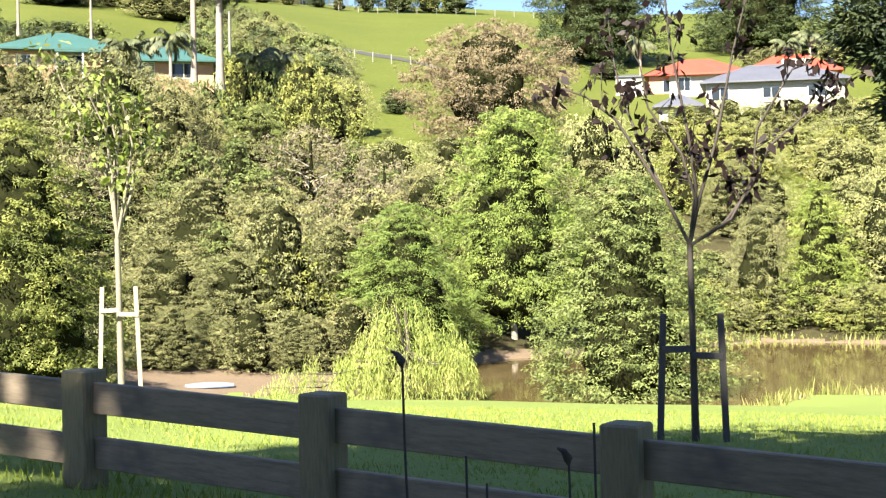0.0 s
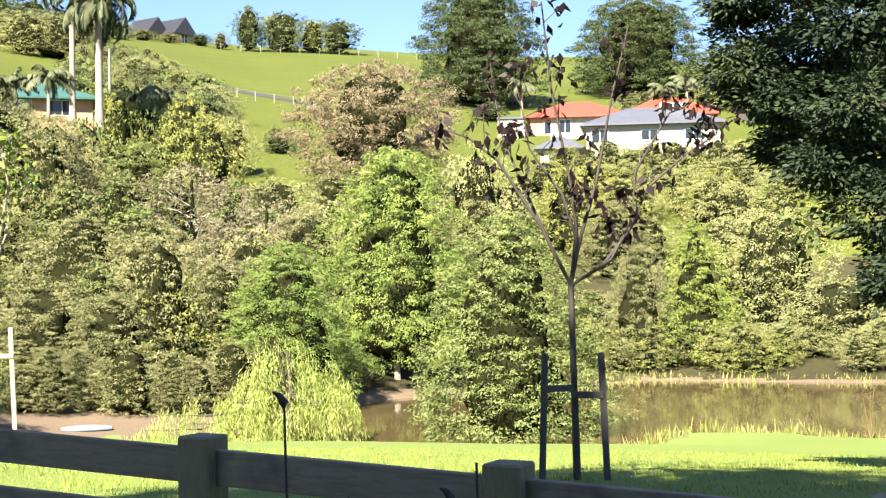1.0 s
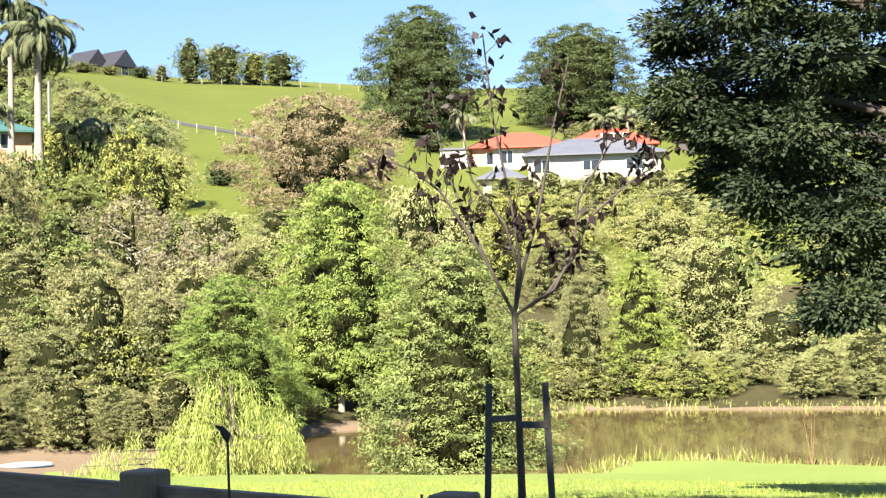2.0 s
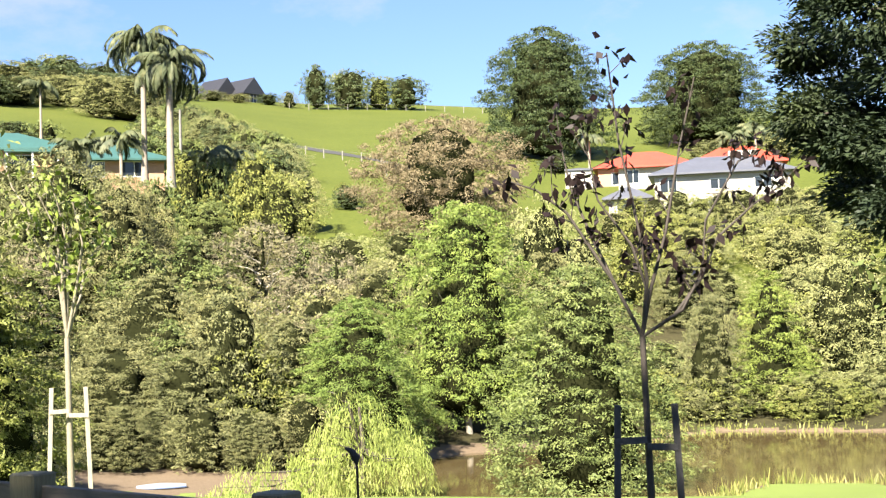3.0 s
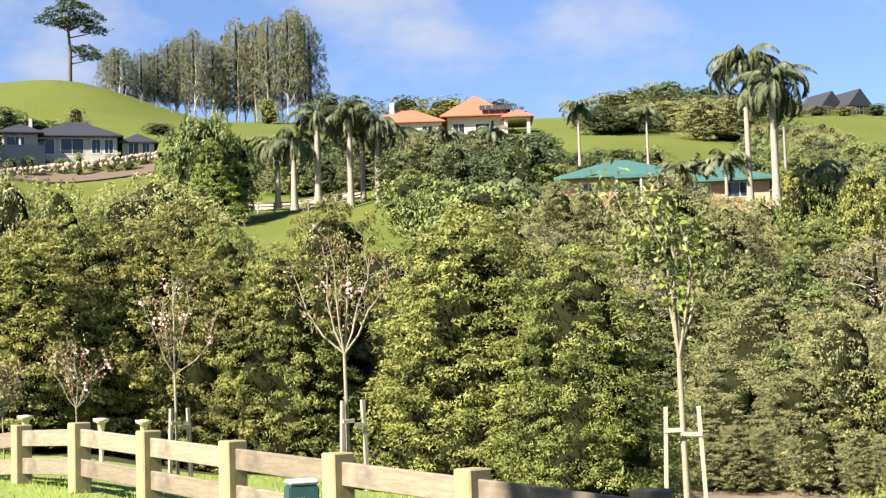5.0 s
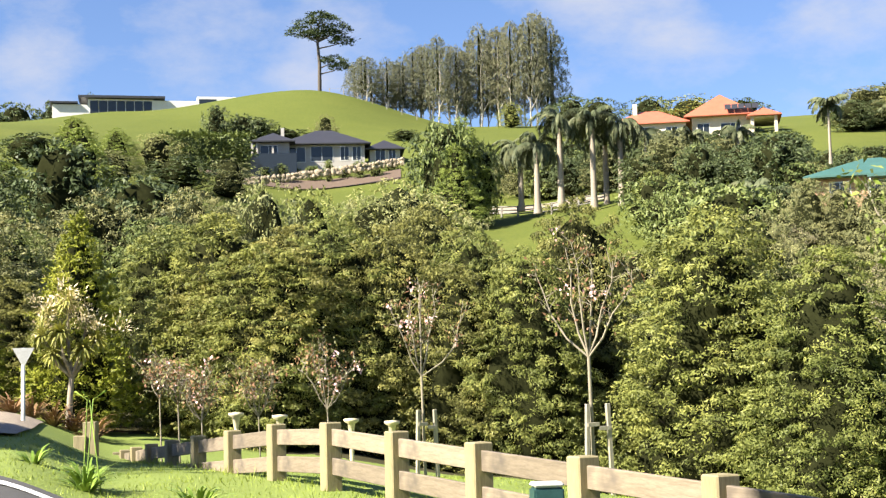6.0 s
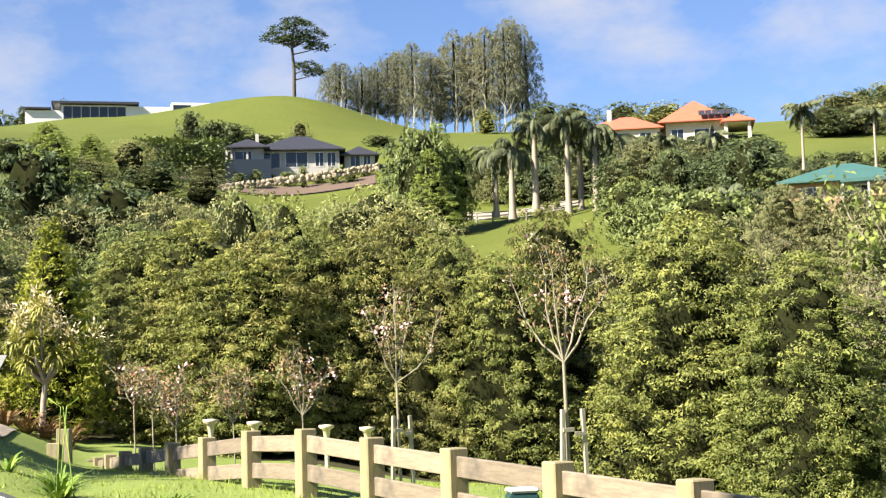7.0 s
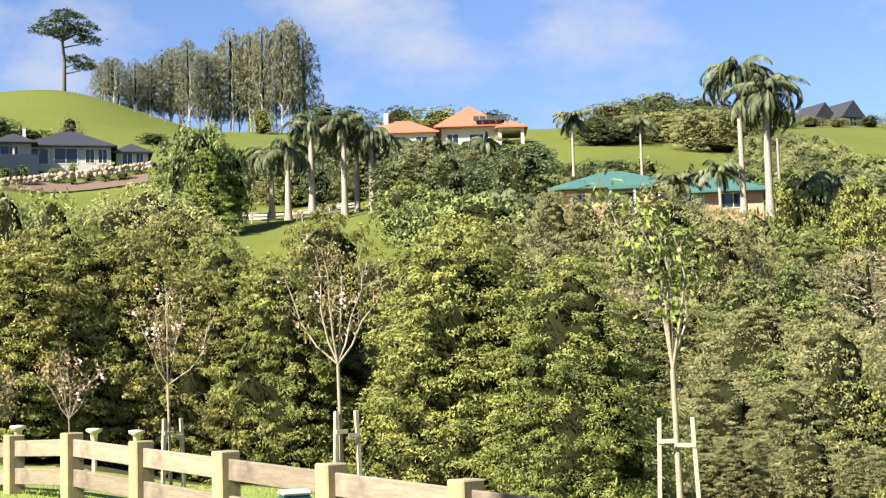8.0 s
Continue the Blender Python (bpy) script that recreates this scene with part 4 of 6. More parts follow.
bm = bmesh.new()
box(bm, (-13.2, -4.1, -3.0), (-3.5, -3.95, 0.9))
part("balustrade", bm, M_GLASS, h, "green glass balustrade")

# flat-roofed white house on the far ridge
h = thing("modern_house", at_height(43.6, 318, 59.8), "long white flat-roofed modern house on the ridge", "house")
for x0, x1, z1, mat in ((-18, -10.5, 4.0, M_BRIGHTWHITE), (-10.5, 3.5, 4.6, M_BRIGHTWHITE), (3.5, 13.0, 3.2, M_BRIGHTWHITE), (13.0, 21.5, 3.4, M_BRIGHTWHITE)):
    bm = bmesh.new()
    lift = (x0 + 18) * 0.09
    box(bm, (x0, 0, -3), (x1 - 0.004, 8, z1 + lift))
    part("wall", bm, mat, h)
bm = bmesh.new()
box(bm, (-12.5, -1.2, 5.4), (6.0, 8.5, 5.9))
box(bm, (-18.6, -0.8, 4.2), (-12.6, 8.5, 4.55))
part("roof", bm, M_CHARCOAL, h)
for i in range(7):
    bm = bmesh.new()
    box(bm, (-10.0 + i * 1.9, -0.06, 2.0), (-8.25 + i * 1.9, -0.003, 4.9))
    part("window", bm, M_GLASS, h)
bm = bmesh.new()
box(bm, (13.4, -0.06, 4.4), (17.2, -0.003, 5.6))
part("window", bm, M_GLASS, h)

# grey shed on the hill's shoulder
h = thing("barn", at_height(30.7, 285, 48.4), "small pale grey barn with a gable roof", "barn")
wing(h, -5, 0, 8, 8, 1.6, 2.4, M_CONCRETE, M_CONCRETE, (), base=-4, gable=False, over=0.2)

# twin gabled houses on the skyline
for i, b in enumerate((6.6, 5.55)):
    h = thing("gabled_house", at_height(b, 300, 50.4, b + 42), "dark steep-gabled house on the skyline", "house", "twin gabled houses")
    wing(h, -2.6, -1, 2.6, 5.5, 2.2, 3.4, M_CHARCOAL, M_DARKCLAD, ((0, 0.4, 1.8, 2.0),), base=-5, gable=True, over=0.5)
    bm = bmesh.new()
    v = [bm.verts.new(c) for c in ((-2.6, -1.0, 2.0), (2.6, -1.0, 2.0), (0, -1.0, 5.2), (-2.6, -0.7, 2.0), (2.6, -0.7, 2.0), (0, -0.7, 5.2))]
    bm.faces.new(v[:3])
    bm.faces.new(v[5:2:-1])
    part("gable_wall", bm, M_DARKCLAD, h)

# grey-roofed and red-roofed houses above the pond
h = thing("grey_house", at_height(-13.0, 138, 12.0), "two-storey cream house with a grey steel roof", "house")
wing(h, -6.2, 0, 6.4, 8, 4.1, 1.9, M_GREYROOF, M_WHITE, ((-4.9, 2.35, 1.5, 1.2), (-0.2, 2.5, 1.5, 0.9), (3.9, 2.5, 1.5, 0.9), (-1.2, 0.1, 2.0, 1.5), (2.4, 0.1, 2.0, 1.5)), base=-3)
wing(h, -10.5, -1.5, -6.9, 6, 1.9, 1.3, M_GREYROOF, M_WHITE, ((-8.6, 0.0, 2.2, 1.2),), base=-3)
bm = bmesh.new()
box(bm, (0.8, 3.0, 5.9), (3.6, 3.8, 6.35))
part("ridge_unit", bm, M_CONCRETE, h)
h = thing("red_house", at_height(-11.4, 162, 17.0), "cream bungalow with a bright red steel roof", "house")
wing(h, -9.0, 0, 1.5, 8, 2.7, 2.0, M_BRIGHTRED, M_PEACH, ((-6.5, 0.7, 1.8, 1.3), (-2.5, 0.7, 1.4, 1.3)), base=-3)
wing(h, 1.5, 2, 11.5, 9, 2.8, 2.2, M_BRIGHTRED, M_PEACH, ((5, 0.8, 1.6, 1.3),), base=-3)
wing(h, -6.6, -3, -1.4, 2, 2.3, 1.7, M_BRIGHTRED, M_WHITE, ((-5.0, 0.5, 1.2, 1.4),), base=-3)
h = thing("garden_shed", at_height(-7.5, 160, 17.2), "small white flat-roofed garage", "shed")
wing(h, -1.6, 0, 1.4, 4, 2.2, 0.3, M_GREYROOF, M_WHITE, (), base=-3, over=0.1)
h = thing("green_tank", at_height(-11.5, 120, 9.2), "green corrugated rainwater tank in the bush", "tank")
v, q = tubes([[((0, 0, -2), 1.1), ((0, 0, 0.7), 1.1), ((0, 0, 1.0), 0.4), ((0, 0, 1.05), 0.02)]], 20)
hang("tank_body", quad_mesh("tank_body", v, q, M_GREENROOF), h)

# ---- palms ----
M_PALMBARK = grain_material("palm_bark", (0.22, 0.18, 0.14), (0.36, 0.31, 0.25), scale=6, stretch=(0.4, 0.4, 3), bumpy=0.4)
def frond_mesh(length, leaflets, width, sag, rng, leaflet_len, material=None):
    """One arching feather frond along +x, leaflets hanging from its rib."""
    vs, qs = [], []
    for i in range(leaflets):
        f = 0.12 + 0.88 * i / (leaflets - 1)
        # the rib rises, arches over and hangs
        x = z = 0.0
        for k in range(12):
            th = radians(62 - 95 * sag * f * (k + 0.5) / 12)
            x, z = x + length * f / 12 * math.cos(th), z + length * f / 12 * math.sin(th)
        ll = leaflet_len * math.sin(math.pi * min(1, 0.18 + 0.78 * f)) ** 0.7
        for sgn in (-1, 1):
            b = len(vs)
            dx, dy, dz = 0.30 + rng.normal(0, 0.08), sgn * 0.45, -0.85 + rng.normal(0, 0.15)
            vs += [(x - width / 2, 0, z), (x + width / 2, 0, z + 0.02), (x + dx * ll + 0.02, dy * ll, z + dz * ll), (x + dx * ll * 0.55 - width, dy * ll * 0.6, z + dz * ll * 0.35)]
            qs.append((b, b + 1, b + 2, b + 3))
    return quad_mesh("frond", np.array(vs), np.array(qs), material or M_PALM)


rng = np.random.default_rng(5)
FRONDS = {"big": [frond_mesh(4.2, 60, 0.055, s, rng, 0.9) for s in (1.4, 1.75, 2.1)],
          "mid": [frond_mesh(2.4, 18, 0.12, s, rng, 0.75) for s in (1.1, 1.4, 1.7)],
          "spiky": [frond_mesh(1.3, 8, 0.16, s, rng, 0.35) for s in (0.2, 0.6)]}


def palm(bearing, dist, top, trunk_r, kind="big", fronds=16, base=None, lean=0.0, label="tall palm with arching feather fronds and pale trunk", up=0.9):
    x, y = spot(bearing, dist)
    gz = float(ground(x, y)) - 0.1 if base is None else base
    size = {"big": 2.6, "mid": 1.6, "spiky": 0.8}[kind]
    h = max(1.2, top - gz - size * up * 0.6)
    p = thing("palm_tree", pose(x, y, gz, 0, 0, rng.uniform(0, 360)), label, "palm", "garden palms")
    pts = [((lean * h * (i / 5) ** 2, 0, h * i / 5), trunk_r * (1.35 if i == 0 else 1.0 - 0.05 * i)) for i in range(6)]
    v, q = tubes([pts], 8)
    hang("trunk", quad_mesh("trunk", v, q, M_PALMBARK), p)
    if kind == "big":
        v, q = tubes([[((lean * h, 0, h - 0.1), trunk_r * 0.8), ((lean * h, 0, h + 0.5), trunk_r * 0.95), ((lean * h, 0, h + 1.0), trunk_r * 0.3)]], 8)
        hang("crownshaft", quad_mesh("crownshaft", v, q, M_PALM), p)
    for i in range(fronds):
        f = hang("frond", FRONDS[kind][i % len(FRONDS[kind])], p)
        tilt = rng.uniform(-22, 45) if kind != "spiky" else rng.uniform(-75, 30)
        f.matrix_basis = pose(lean * h, 0, h + (0.6 if kind == "big" else 0.0), 0, 0, i * 137.5) @ pose(0, 0, 0, 0, tilt, 0)
    return p


palm(9.7, 112, 25.4, 0.24, "big", 32, base=13.6)
palm(8.7, 108, 22.8, 0.30, "big", 32, base=13.0, lean=0.02)
for b, r, top, base in ((27.75, 145, 26.2, 18.4), (26.8, 145, 28.6, 19.0), (25.5, 145, 28.4, 18.6), (24.4, 146, 28.0, 19.0), (25.0, 150, 27.4, 19.0), (28.4, 152, 27.0, 19.5)):
    palm(b, r, top, 0.34, "big", 18, base=base)
palm(16.3, 135, 26.9, 0.14, "mid", 14, base=20.6)
palm(13.6, 137, 26.4, 0.13, "mid", 9, base=20.5)
palm(23.4, 160, 29.6, 0.2, "mid", 14)
palm(21.6, 150, 27.2, 0.2, "mid", 14)
palm(19.8, 150, 27.5, 0.2, "mid", 14)
palm(22.3, 165, 30.0, 0.2, "mid", 14)
for b, r, top in ((20.0, 108, 15.9), (20.9, 106, 14.6), (18.6, 112, 16.4), (22.2, 120, 17.9), (11.9, 113, 17.6), (12.4, 112, 17.2), (7.3, 118, 17.4), (6.2, 120, 17.9), (10.6, 112, 18.0), (19.3, 116, 17.2), (7.0, 121, 17.2), (-7.9, 165, 24.5), (-14.4, 170, 25.0), (-13.5, 168, 24.0)):
    palm(b, r, top, 0.16, "mid", 14, label="squat garden palm with a full head of fronds")

# ---- pine and gums on the ridge ----
def pine(bearing, dist, base, top):
    p = thing("pine_tree", at_height(bearing, dist, base), "lone tall pine with an open flat-topped crown", "tree")
    h = top - base
    g = np.random.default_rng(9)
    lines = [[((0, 0, 0), 0.5), ((0.1, 0, h * 0.45), 0.4), ((-0.3, 0, h * 0.7), 0.3), ((0.0, 0, h * 0.92), 0.12)]]
    heads = [((-4.2, 0, h * 0.80), 2.2), ((-1.8, 0.5, h * 0.90), 2.6), ((1.5, -0.5, h * 0.93), 2.6), ((4.4, 0, h * 0.84), 2.3), ((0.4, 1.0, h * 0.80), 2.2), ((5.4, 0.3, h * 0.70), 1.7), ((3.4, -0.3, h * 0.47), 1.9), ((5.0, 0.2, h * 0.40), 1.5), ((-2.4, -1.0, h * 0.76), 1.6), ((2.8, 0, h * 0.78), 1.7), ((0.2, -1.2, h * 0.97), 1.8)]
    for c, r in heads:
        z0 = min(h * 0.72, c[2] - 1.5)
        lines.append([((0, 0, z0), 0.18), ((c[0] * 0.6, c[1] * 0.6, z0 + (c[2] - z0) * 0.5), 0.12), (c, 0.05)])
    v, q = tubes(lines, 7)
    hang("trunk", quad_mesh("trunk", v, q, M_BARK), p)
    C, O = [], []
    for c, r in heads:
        for _ in range(34):
            d = Vector(g.normal(0, 1, 3)).normalized()
            d.z = abs(d.z) * 0.8 - 0.15
            C.append((c[0] + d.x * r * 1.15, c[1] + d.y * r * 1.15, c[2] + d.z * r * 0.85))
            O.append(tuple(d.normalized()))
    v = spray_leaves(g, np.array(C), np.array(O), 24, 0.45, 0.55, 0.2, -0.1)
    hang("crown", quad_mesh("crown", v, np.arange(len(v)).reshape(-1, 4), M_HILLCONIFER), p)


pine(36.4, 325, 66.0, 86.0)
g_rng = np.random.default_rng(21)
for i in range(34):
    b = 34.9 - 8.0 * i / 33 + g_rng.uniform(-0.15, 0.15)
    f = (34.9 - b) / 8.0
    top = 75.0 + 6.5 * f + g_rng.uniform(-1.2, 1.2) + (1.6 if 0.25 < f < 0.42 or f > 0.55 else -1.5)
    tree("gum", b, 318 + g_rng.uniform(-6, 8), top, g_rng.uniform(4.6, 7.2))
# skyline trees
SKYLINE_RIDGE = (
    ("farbush", 7.0, 290, 51.8, 5.5), ("pale", 6.0, 290, 51.0, 5.0), ("dark", 4.8, 292, 51.4, 4.5), ("farbush", 4.0, 286, 50.8, 4.0), ("shrub", 7.9, 280, 51.5, 5.0),
    ("dark", 2.9, 285, 55.6, 6.0), ("dark", 1.5, 285, 54.8, 8.0), ("pale", 1.9, 288, 55.2, 6.0), ("lime", 0.4, 285, 53.2, 8.0), ("dark", -0.6, 285, 53.2, 8.0),
    ("dark", 26.3, 250, 51.0, 8.0), ("dark", 25.2, 248, 50.0, 8.0),
)
SKYLINE_HOUSES = (
    ("dark", 23.2, 246, 49.6, 8.0), ("lime", 21.6, 246, 49.0, 14.0), ("dark", 19.6, 240, 47.2, 8.0), ("dark", 14.0, 280, 55.6, 8.0), ("dark", 12.6, 280, 56.4, 10.0),
    ("lime", 13.2, 284, 57.4, 9.0), ("dark", 11.2, 280, 55.2, 9.0), ("dark", 46.8, 345, 69.5, 9.0), ("dark", 45.4, 345, 71.0, 8.0), ("dark", 44.2, 345, 70.5, 8.0),
    ("dark", 43.2, 345, 70.5, 8.0), ("dark", 42.0, 345, 70.0, 7.0),
)
SKYLINE_FAR = (
    ("dark", 41.0, 345, 70.0, 6.0), ("dark", 40.4, 345, 70.0, 6.0), ("dark", 48.2, 340, 68.0, 12.0), ("dark", 49.6, 335, 66.0, 14.0), ("lime", 28.7, 300, 60.0, 6.0),
    ("dark", 38.9, 245, 47.5, 7.0), ("dark", 37.8, 248, 46.0, 9.0), ("farbush", 36.2, 240, 47.0, 5.0), ("dark", 33.0, 250, 46.0, 5.0), ("macro", -18.0, 200, 30.0, 16.0),
    ("macro", -22.5, 190, 33.0, 18.0), ("dark", -16.0, 195, 31.0, 12.0),
)
for kind, b, r, top, w in SKYLINE_RIDGE + SKYLINE_HOUSES + SKYLINE_FAR:
    tree(kind, b, r, top, w)

# clipped hedge beside the terrace house
def hedge(bearing0, bearing1, dist, z0, z1):
    g = np.random.default_rng(3)
    (x0, y0), (x1, y1) = spot(bearing0, dist), spot(bearing1, dist)
    d = Vector((x1 - x0, y1 - y0, 0))
    n = 420
    t = g.uniform(0, 1, n)
    u = g.uniform(0, 1, n)
    face = g.uniform(0, 1, n) < 0.6
    nrm = Vector((d.y, -d.x, 0)).normalized()
    if nrm.y > 0:
        nrm = -nrm
    C = np.stack([x0 + d.x * t + nrm.x * np.where(face, 1.0, g.uniform(-1, 1, n)), y0 + d.y * t + nrm.y * np.where(face, 1.0, g.uniform(-1, 1, n)), np.where(face, z0 + (z1 - z0) * u, z1)], 1)
    O = np.where(face[:, None], np.array(nrm)[None], np.array((0, 0, 1.0))[None])
    v = spray_leaves(g, C, O, 16, 0.35, 0.5, 0.25, 0.1, 0.8)
    q = np.arange(len(v)).reshape(-1, 4)
    bm = bmesh.new()
    ang = math.atan2(d.y, d.x)
    hg = thing("hedge", Matrix(), "long clipped dark green hedge", "hedge")
    hang("foliage", quad_mesh("foliage", v, q, M_TOTARA), hg)
    box(bm, (0, -0.9, z0 - 1.5), (d.length, 0.9, z1 - 0.05), pose(x0, y0, 0, 0, 0, math.degrees(ang)))
    part("core", bm, M_DARK, hg)


hedge(42.6, 39.2, 205, 32.5, 37.0)

# stone terrace wall: boulders in a ragged row
wall = thing("stone_terrace_wall", Matrix(), "low dry wall of pale boulders below the terrace", "wall")
s_rng = np.random.default_rng(8)
STONES = []
for i in range(4):
    bm = bmesh.new()
    bmesh.ops.create_icosphere(bm, subdivisions=1, radius=0.42)
    for v in bm.verts:
        v.co *= s_rng.uniform(0.8, 1.2)
        v.co.z *= 0.75
    me = bpy.data.meshes.new("stone")
    bm.to_mesh(me)
    bm.free()
    me.materials.append(M_STONE)
    STONES.append(me)
for i in range(120):
    f = (i % 60) / 59
    b = 41.2 - 8.0 * f
    r = 196 + 3.0 * f
    x, y = spot(b, r)
    z = EYE + r * math.tan(radians(8.05 + 0.85 * f ** 1.3)) - (0.5 if i >= 60 else 0)
    st = hang("stone", STONES[i % 4], wall)
    st.matrix_basis = Matrix.LocRotScale((x + s_rng.uniform(-0.2, 0.2), y + s_rng.uniform(-0.2, 0.2), z), Euler(tuple(s_rng.uniform(0, 6, 3))), [s_rng.uniform(0.75, 1.25)] * 3)

# mulched bed behind the wall
M_MULCH = grain_material("bark_mulch", (0.075, 0.05, 0.035), (0.13, 0.09, 0.065), scale=4, rough=0.95, bumpy=0.6)
TERRACE_BED = [(spot(41.2 - 0.8 * i, 199), spot(41.2 - 0.8 * i, 209)) for i in range(11)]

# shrubs of the terrace
for i in range(9):
    tree("shrub", 38.6 - 5.0 * i / 8, 208 + s_rng.uniform(-3, 3), EYE + 208 * math.tan(radians(8.75 + s_rng.uniform(-0.1, 0.2))), s_rng.uniform(1.5, 2.4))

# ---- young trees and their stakes ----
M_STAKE = grain_material("stake_wood", (0.27, 0.235, 0.175), (0.41, 0.37, 0.29), scale=6, stretch=(1, 1, 0.2), bumpy=0.2)
M_DARKBARK = grain_material("dark_bark", (0.04, 0.032, 0.026), (0.075, 0.06, 0.05), scale=14, stretch=(1, 1, 0.3), bumpy=0.3)
# dark purple leaf, taken on to near black to make up for missing shade
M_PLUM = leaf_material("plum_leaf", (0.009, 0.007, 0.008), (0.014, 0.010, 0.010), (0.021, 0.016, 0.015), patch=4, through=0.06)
M_FRESH = leaf_material("fresh_leaf", (0.07, 0.10, 0.02), (0.11, 0.16, 0.03), (0.17, 0.24, 0.05), patch=4)
M_RUSSET = leaf_material("russet_leaf", (0.13, 0.075, 0.05), (0.20, 0.125, 0.075), (0.26, 0.21, 0.10), patch=5)
M_BLOSSOM = leaf_material("pink_blossom", (0.55, 0.36, 0.38), (0.68, 0.50, 0.52), (0.75, 0.62, 0.62), patch=5)


# stake wood again, with the shade it stands in put into its colour
M_SHADESTAKE = grain_material("shade_toned_stake_wood", (0.05, 0.045, 0.042), (0.085, 0.078, 0.075), scale=6, stretch=(1, 1, 0.2), bumpy=0.2)
M_SAPBARK = grain_material("sapling_bark", (0.18, 0.155, 0.115), (0.32, 0.28, 0.21), scale=10, stretch=(1, 1, 0.5), bumpy=0.3)


def leaf_fan(g, points, per, spread, length, width, hangs=0.6):
    """Broad pointed leaves hanging round points on twigs."""
    c = np.repeat(np.array(points, float), per, 0)
    k = len(c)
    base = c + g.normal(0, spread, (k, 3))
    d = g.normal(0, 0.6, (k, 3))
    d[:, 2] -= hangs
    d /= np.linalg.norm(d, axis=1)[:, None]
    side = np.cross(d, g.normal(0, 1, (k, 3)))
    side /= np.linalg.norm(side, axis=1)[:, None]
    ln, wd = length * g.uniform(0.6, 1.2, (k, 1)), width * g.uniform(0.6, 1.2, (k, 1))
    fold = np.cross(side, d) * wd * 0.18
    v = np.stack([base, base + d * ln * 0.45 + side * wd * 0.5 + fold, base + d * ln, base + d * ln * 0.45 - side * wd * 0.5 + fold], 1)
    return v.reshape(-1, 3)


def stakes(bearing, dist, half, top, tie, depth_turn=0.0, lean=0.03, label="pair of timber stakes tied to a young tree", wood=None):
    """Two stakes joined to the stem by two short boards."""
    x, y = spot(bearing, dist)
    z = float(ground(x, y))
    s = thing("tree_stakes", pose(x, y, z - 0.15, 0, 0, bearing + depth_turn), label, "stakes", "tree stakes")
    h = top - z + 0.15
    for sg in (-1, 1):
        bm = bmesh.new()
        box(bm, (-0.03, -0.03, 0), (0.03, 0.03, h), bevel=0.004)
        st = part("stake", bm, wood or M_STAKE, s)
        st.matrix_basis = pose(sg * half + sg * 0.045, 0, 0, 0, -sg * 2.0, 0)
        bm = bmesh.new()
        box(bm, (0, -0.012, -0.03), (half + 0.02, 0.012, 0.03), bevel=0.003)
        tb = part("tie_board", bm, wood or M_STAKE, s)
        tb.matrix_basis = pose(-half - 0.02 if sg < 0 else 0.0, -0.035, tie - z + 0.15 - (0.05 if sg > 0 else 0), 0, 2 if sg > 0 else -2, 0)
    return s


def sapling(name, label, bearing, dist, branches, stem, stem_r, bark, leaf_mats, seed, twigs=3, base=None, sink=0.1):
    """A young tree: a stem to the fork, branches given as lines in its own plane (x to the right, z up), twigs and leaves."""
    x, y = spot(bearing, dist)
    z = float(ground(x, y)) - sink
    g = np.random.default_rng(seed)
    ob = thing(name, pose(x, y, z, 0, 0, bearing), label, "tree")
    hs = stem - z
    lines = [[((0.03, 0, 0), stem_r * 1.25), ((0.015, 0.01, hs * 0.5), stem_r), ((0, 0, hs), stem_r * 0.9)]]
    tips = []
    for i, br in enumerate(branches):
        dep = g.uniform(-0.35, 0.35)
        n = len(br)
        pts = [((0, 0, hs), stem_r * 0.55)]
        for j, (bx, bz) in enumerate(br):
            f = (j + 1) / n
            pts.append(((bx, dep * f, bz - z), stem_r * 0.55 * (1 - 0.85 * f) + 0.004))
        lines.append(pts)
        for j in range(1, len(pts)):
            a, b = Vector(pts[j - 1][0]), Vector(pts[j][0])
            for k in range(twigs):
                f = g.uniform(0.2, 1.0)
                p = a.lerp(b, f)
                q = p + Vector((g.normal(0, 0.13), g.normal(0, 0.13), abs(g.normal(0.12, 0.1))))
                if j > 1:
                    lines.append([(p, 0.006), (q, 0.003)])
                    tips.append((tuple(q), (j + f) / len(pts)))
        tips.append((pts[-1][0], 1.0))
    v, q = tubes(lines, 6)
    hang("stem", quad_mesh("stem", v, q, bark), ob)
    for part_name, mat, per, spread, ln, wd, share in leaf_mats:
        use = [p for p, f in tips if g.uniform() < share and f > 0.35]
        if not use:
            continue
        v = leaf_fan(g, use, per, spread, ln, wd)
        hang(part_name, quad_mesh(part_name, v, np.arange(len(v)).reshape(-1, 4), mat), ob)
    return ob


# purple-leaved sapling, its leaf colour deepened in place of shade
U = 0.0051
def px(points, cx, cy, zc, u):
    return [((a - cx) * u, zc + (cy - b) * u) for a, b in points]


sapling("plum_sapling", "slender purple-leaved young plum tree, leaves darkened for shade", -9.72, 13.0,
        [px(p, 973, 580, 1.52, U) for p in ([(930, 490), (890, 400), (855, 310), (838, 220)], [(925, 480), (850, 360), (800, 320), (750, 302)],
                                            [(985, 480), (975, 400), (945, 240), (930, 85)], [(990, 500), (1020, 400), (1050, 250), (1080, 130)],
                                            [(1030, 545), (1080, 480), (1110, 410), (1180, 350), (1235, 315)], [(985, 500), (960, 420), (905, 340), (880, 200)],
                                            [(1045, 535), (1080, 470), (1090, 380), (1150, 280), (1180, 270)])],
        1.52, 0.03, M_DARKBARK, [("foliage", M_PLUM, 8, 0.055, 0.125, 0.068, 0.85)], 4)
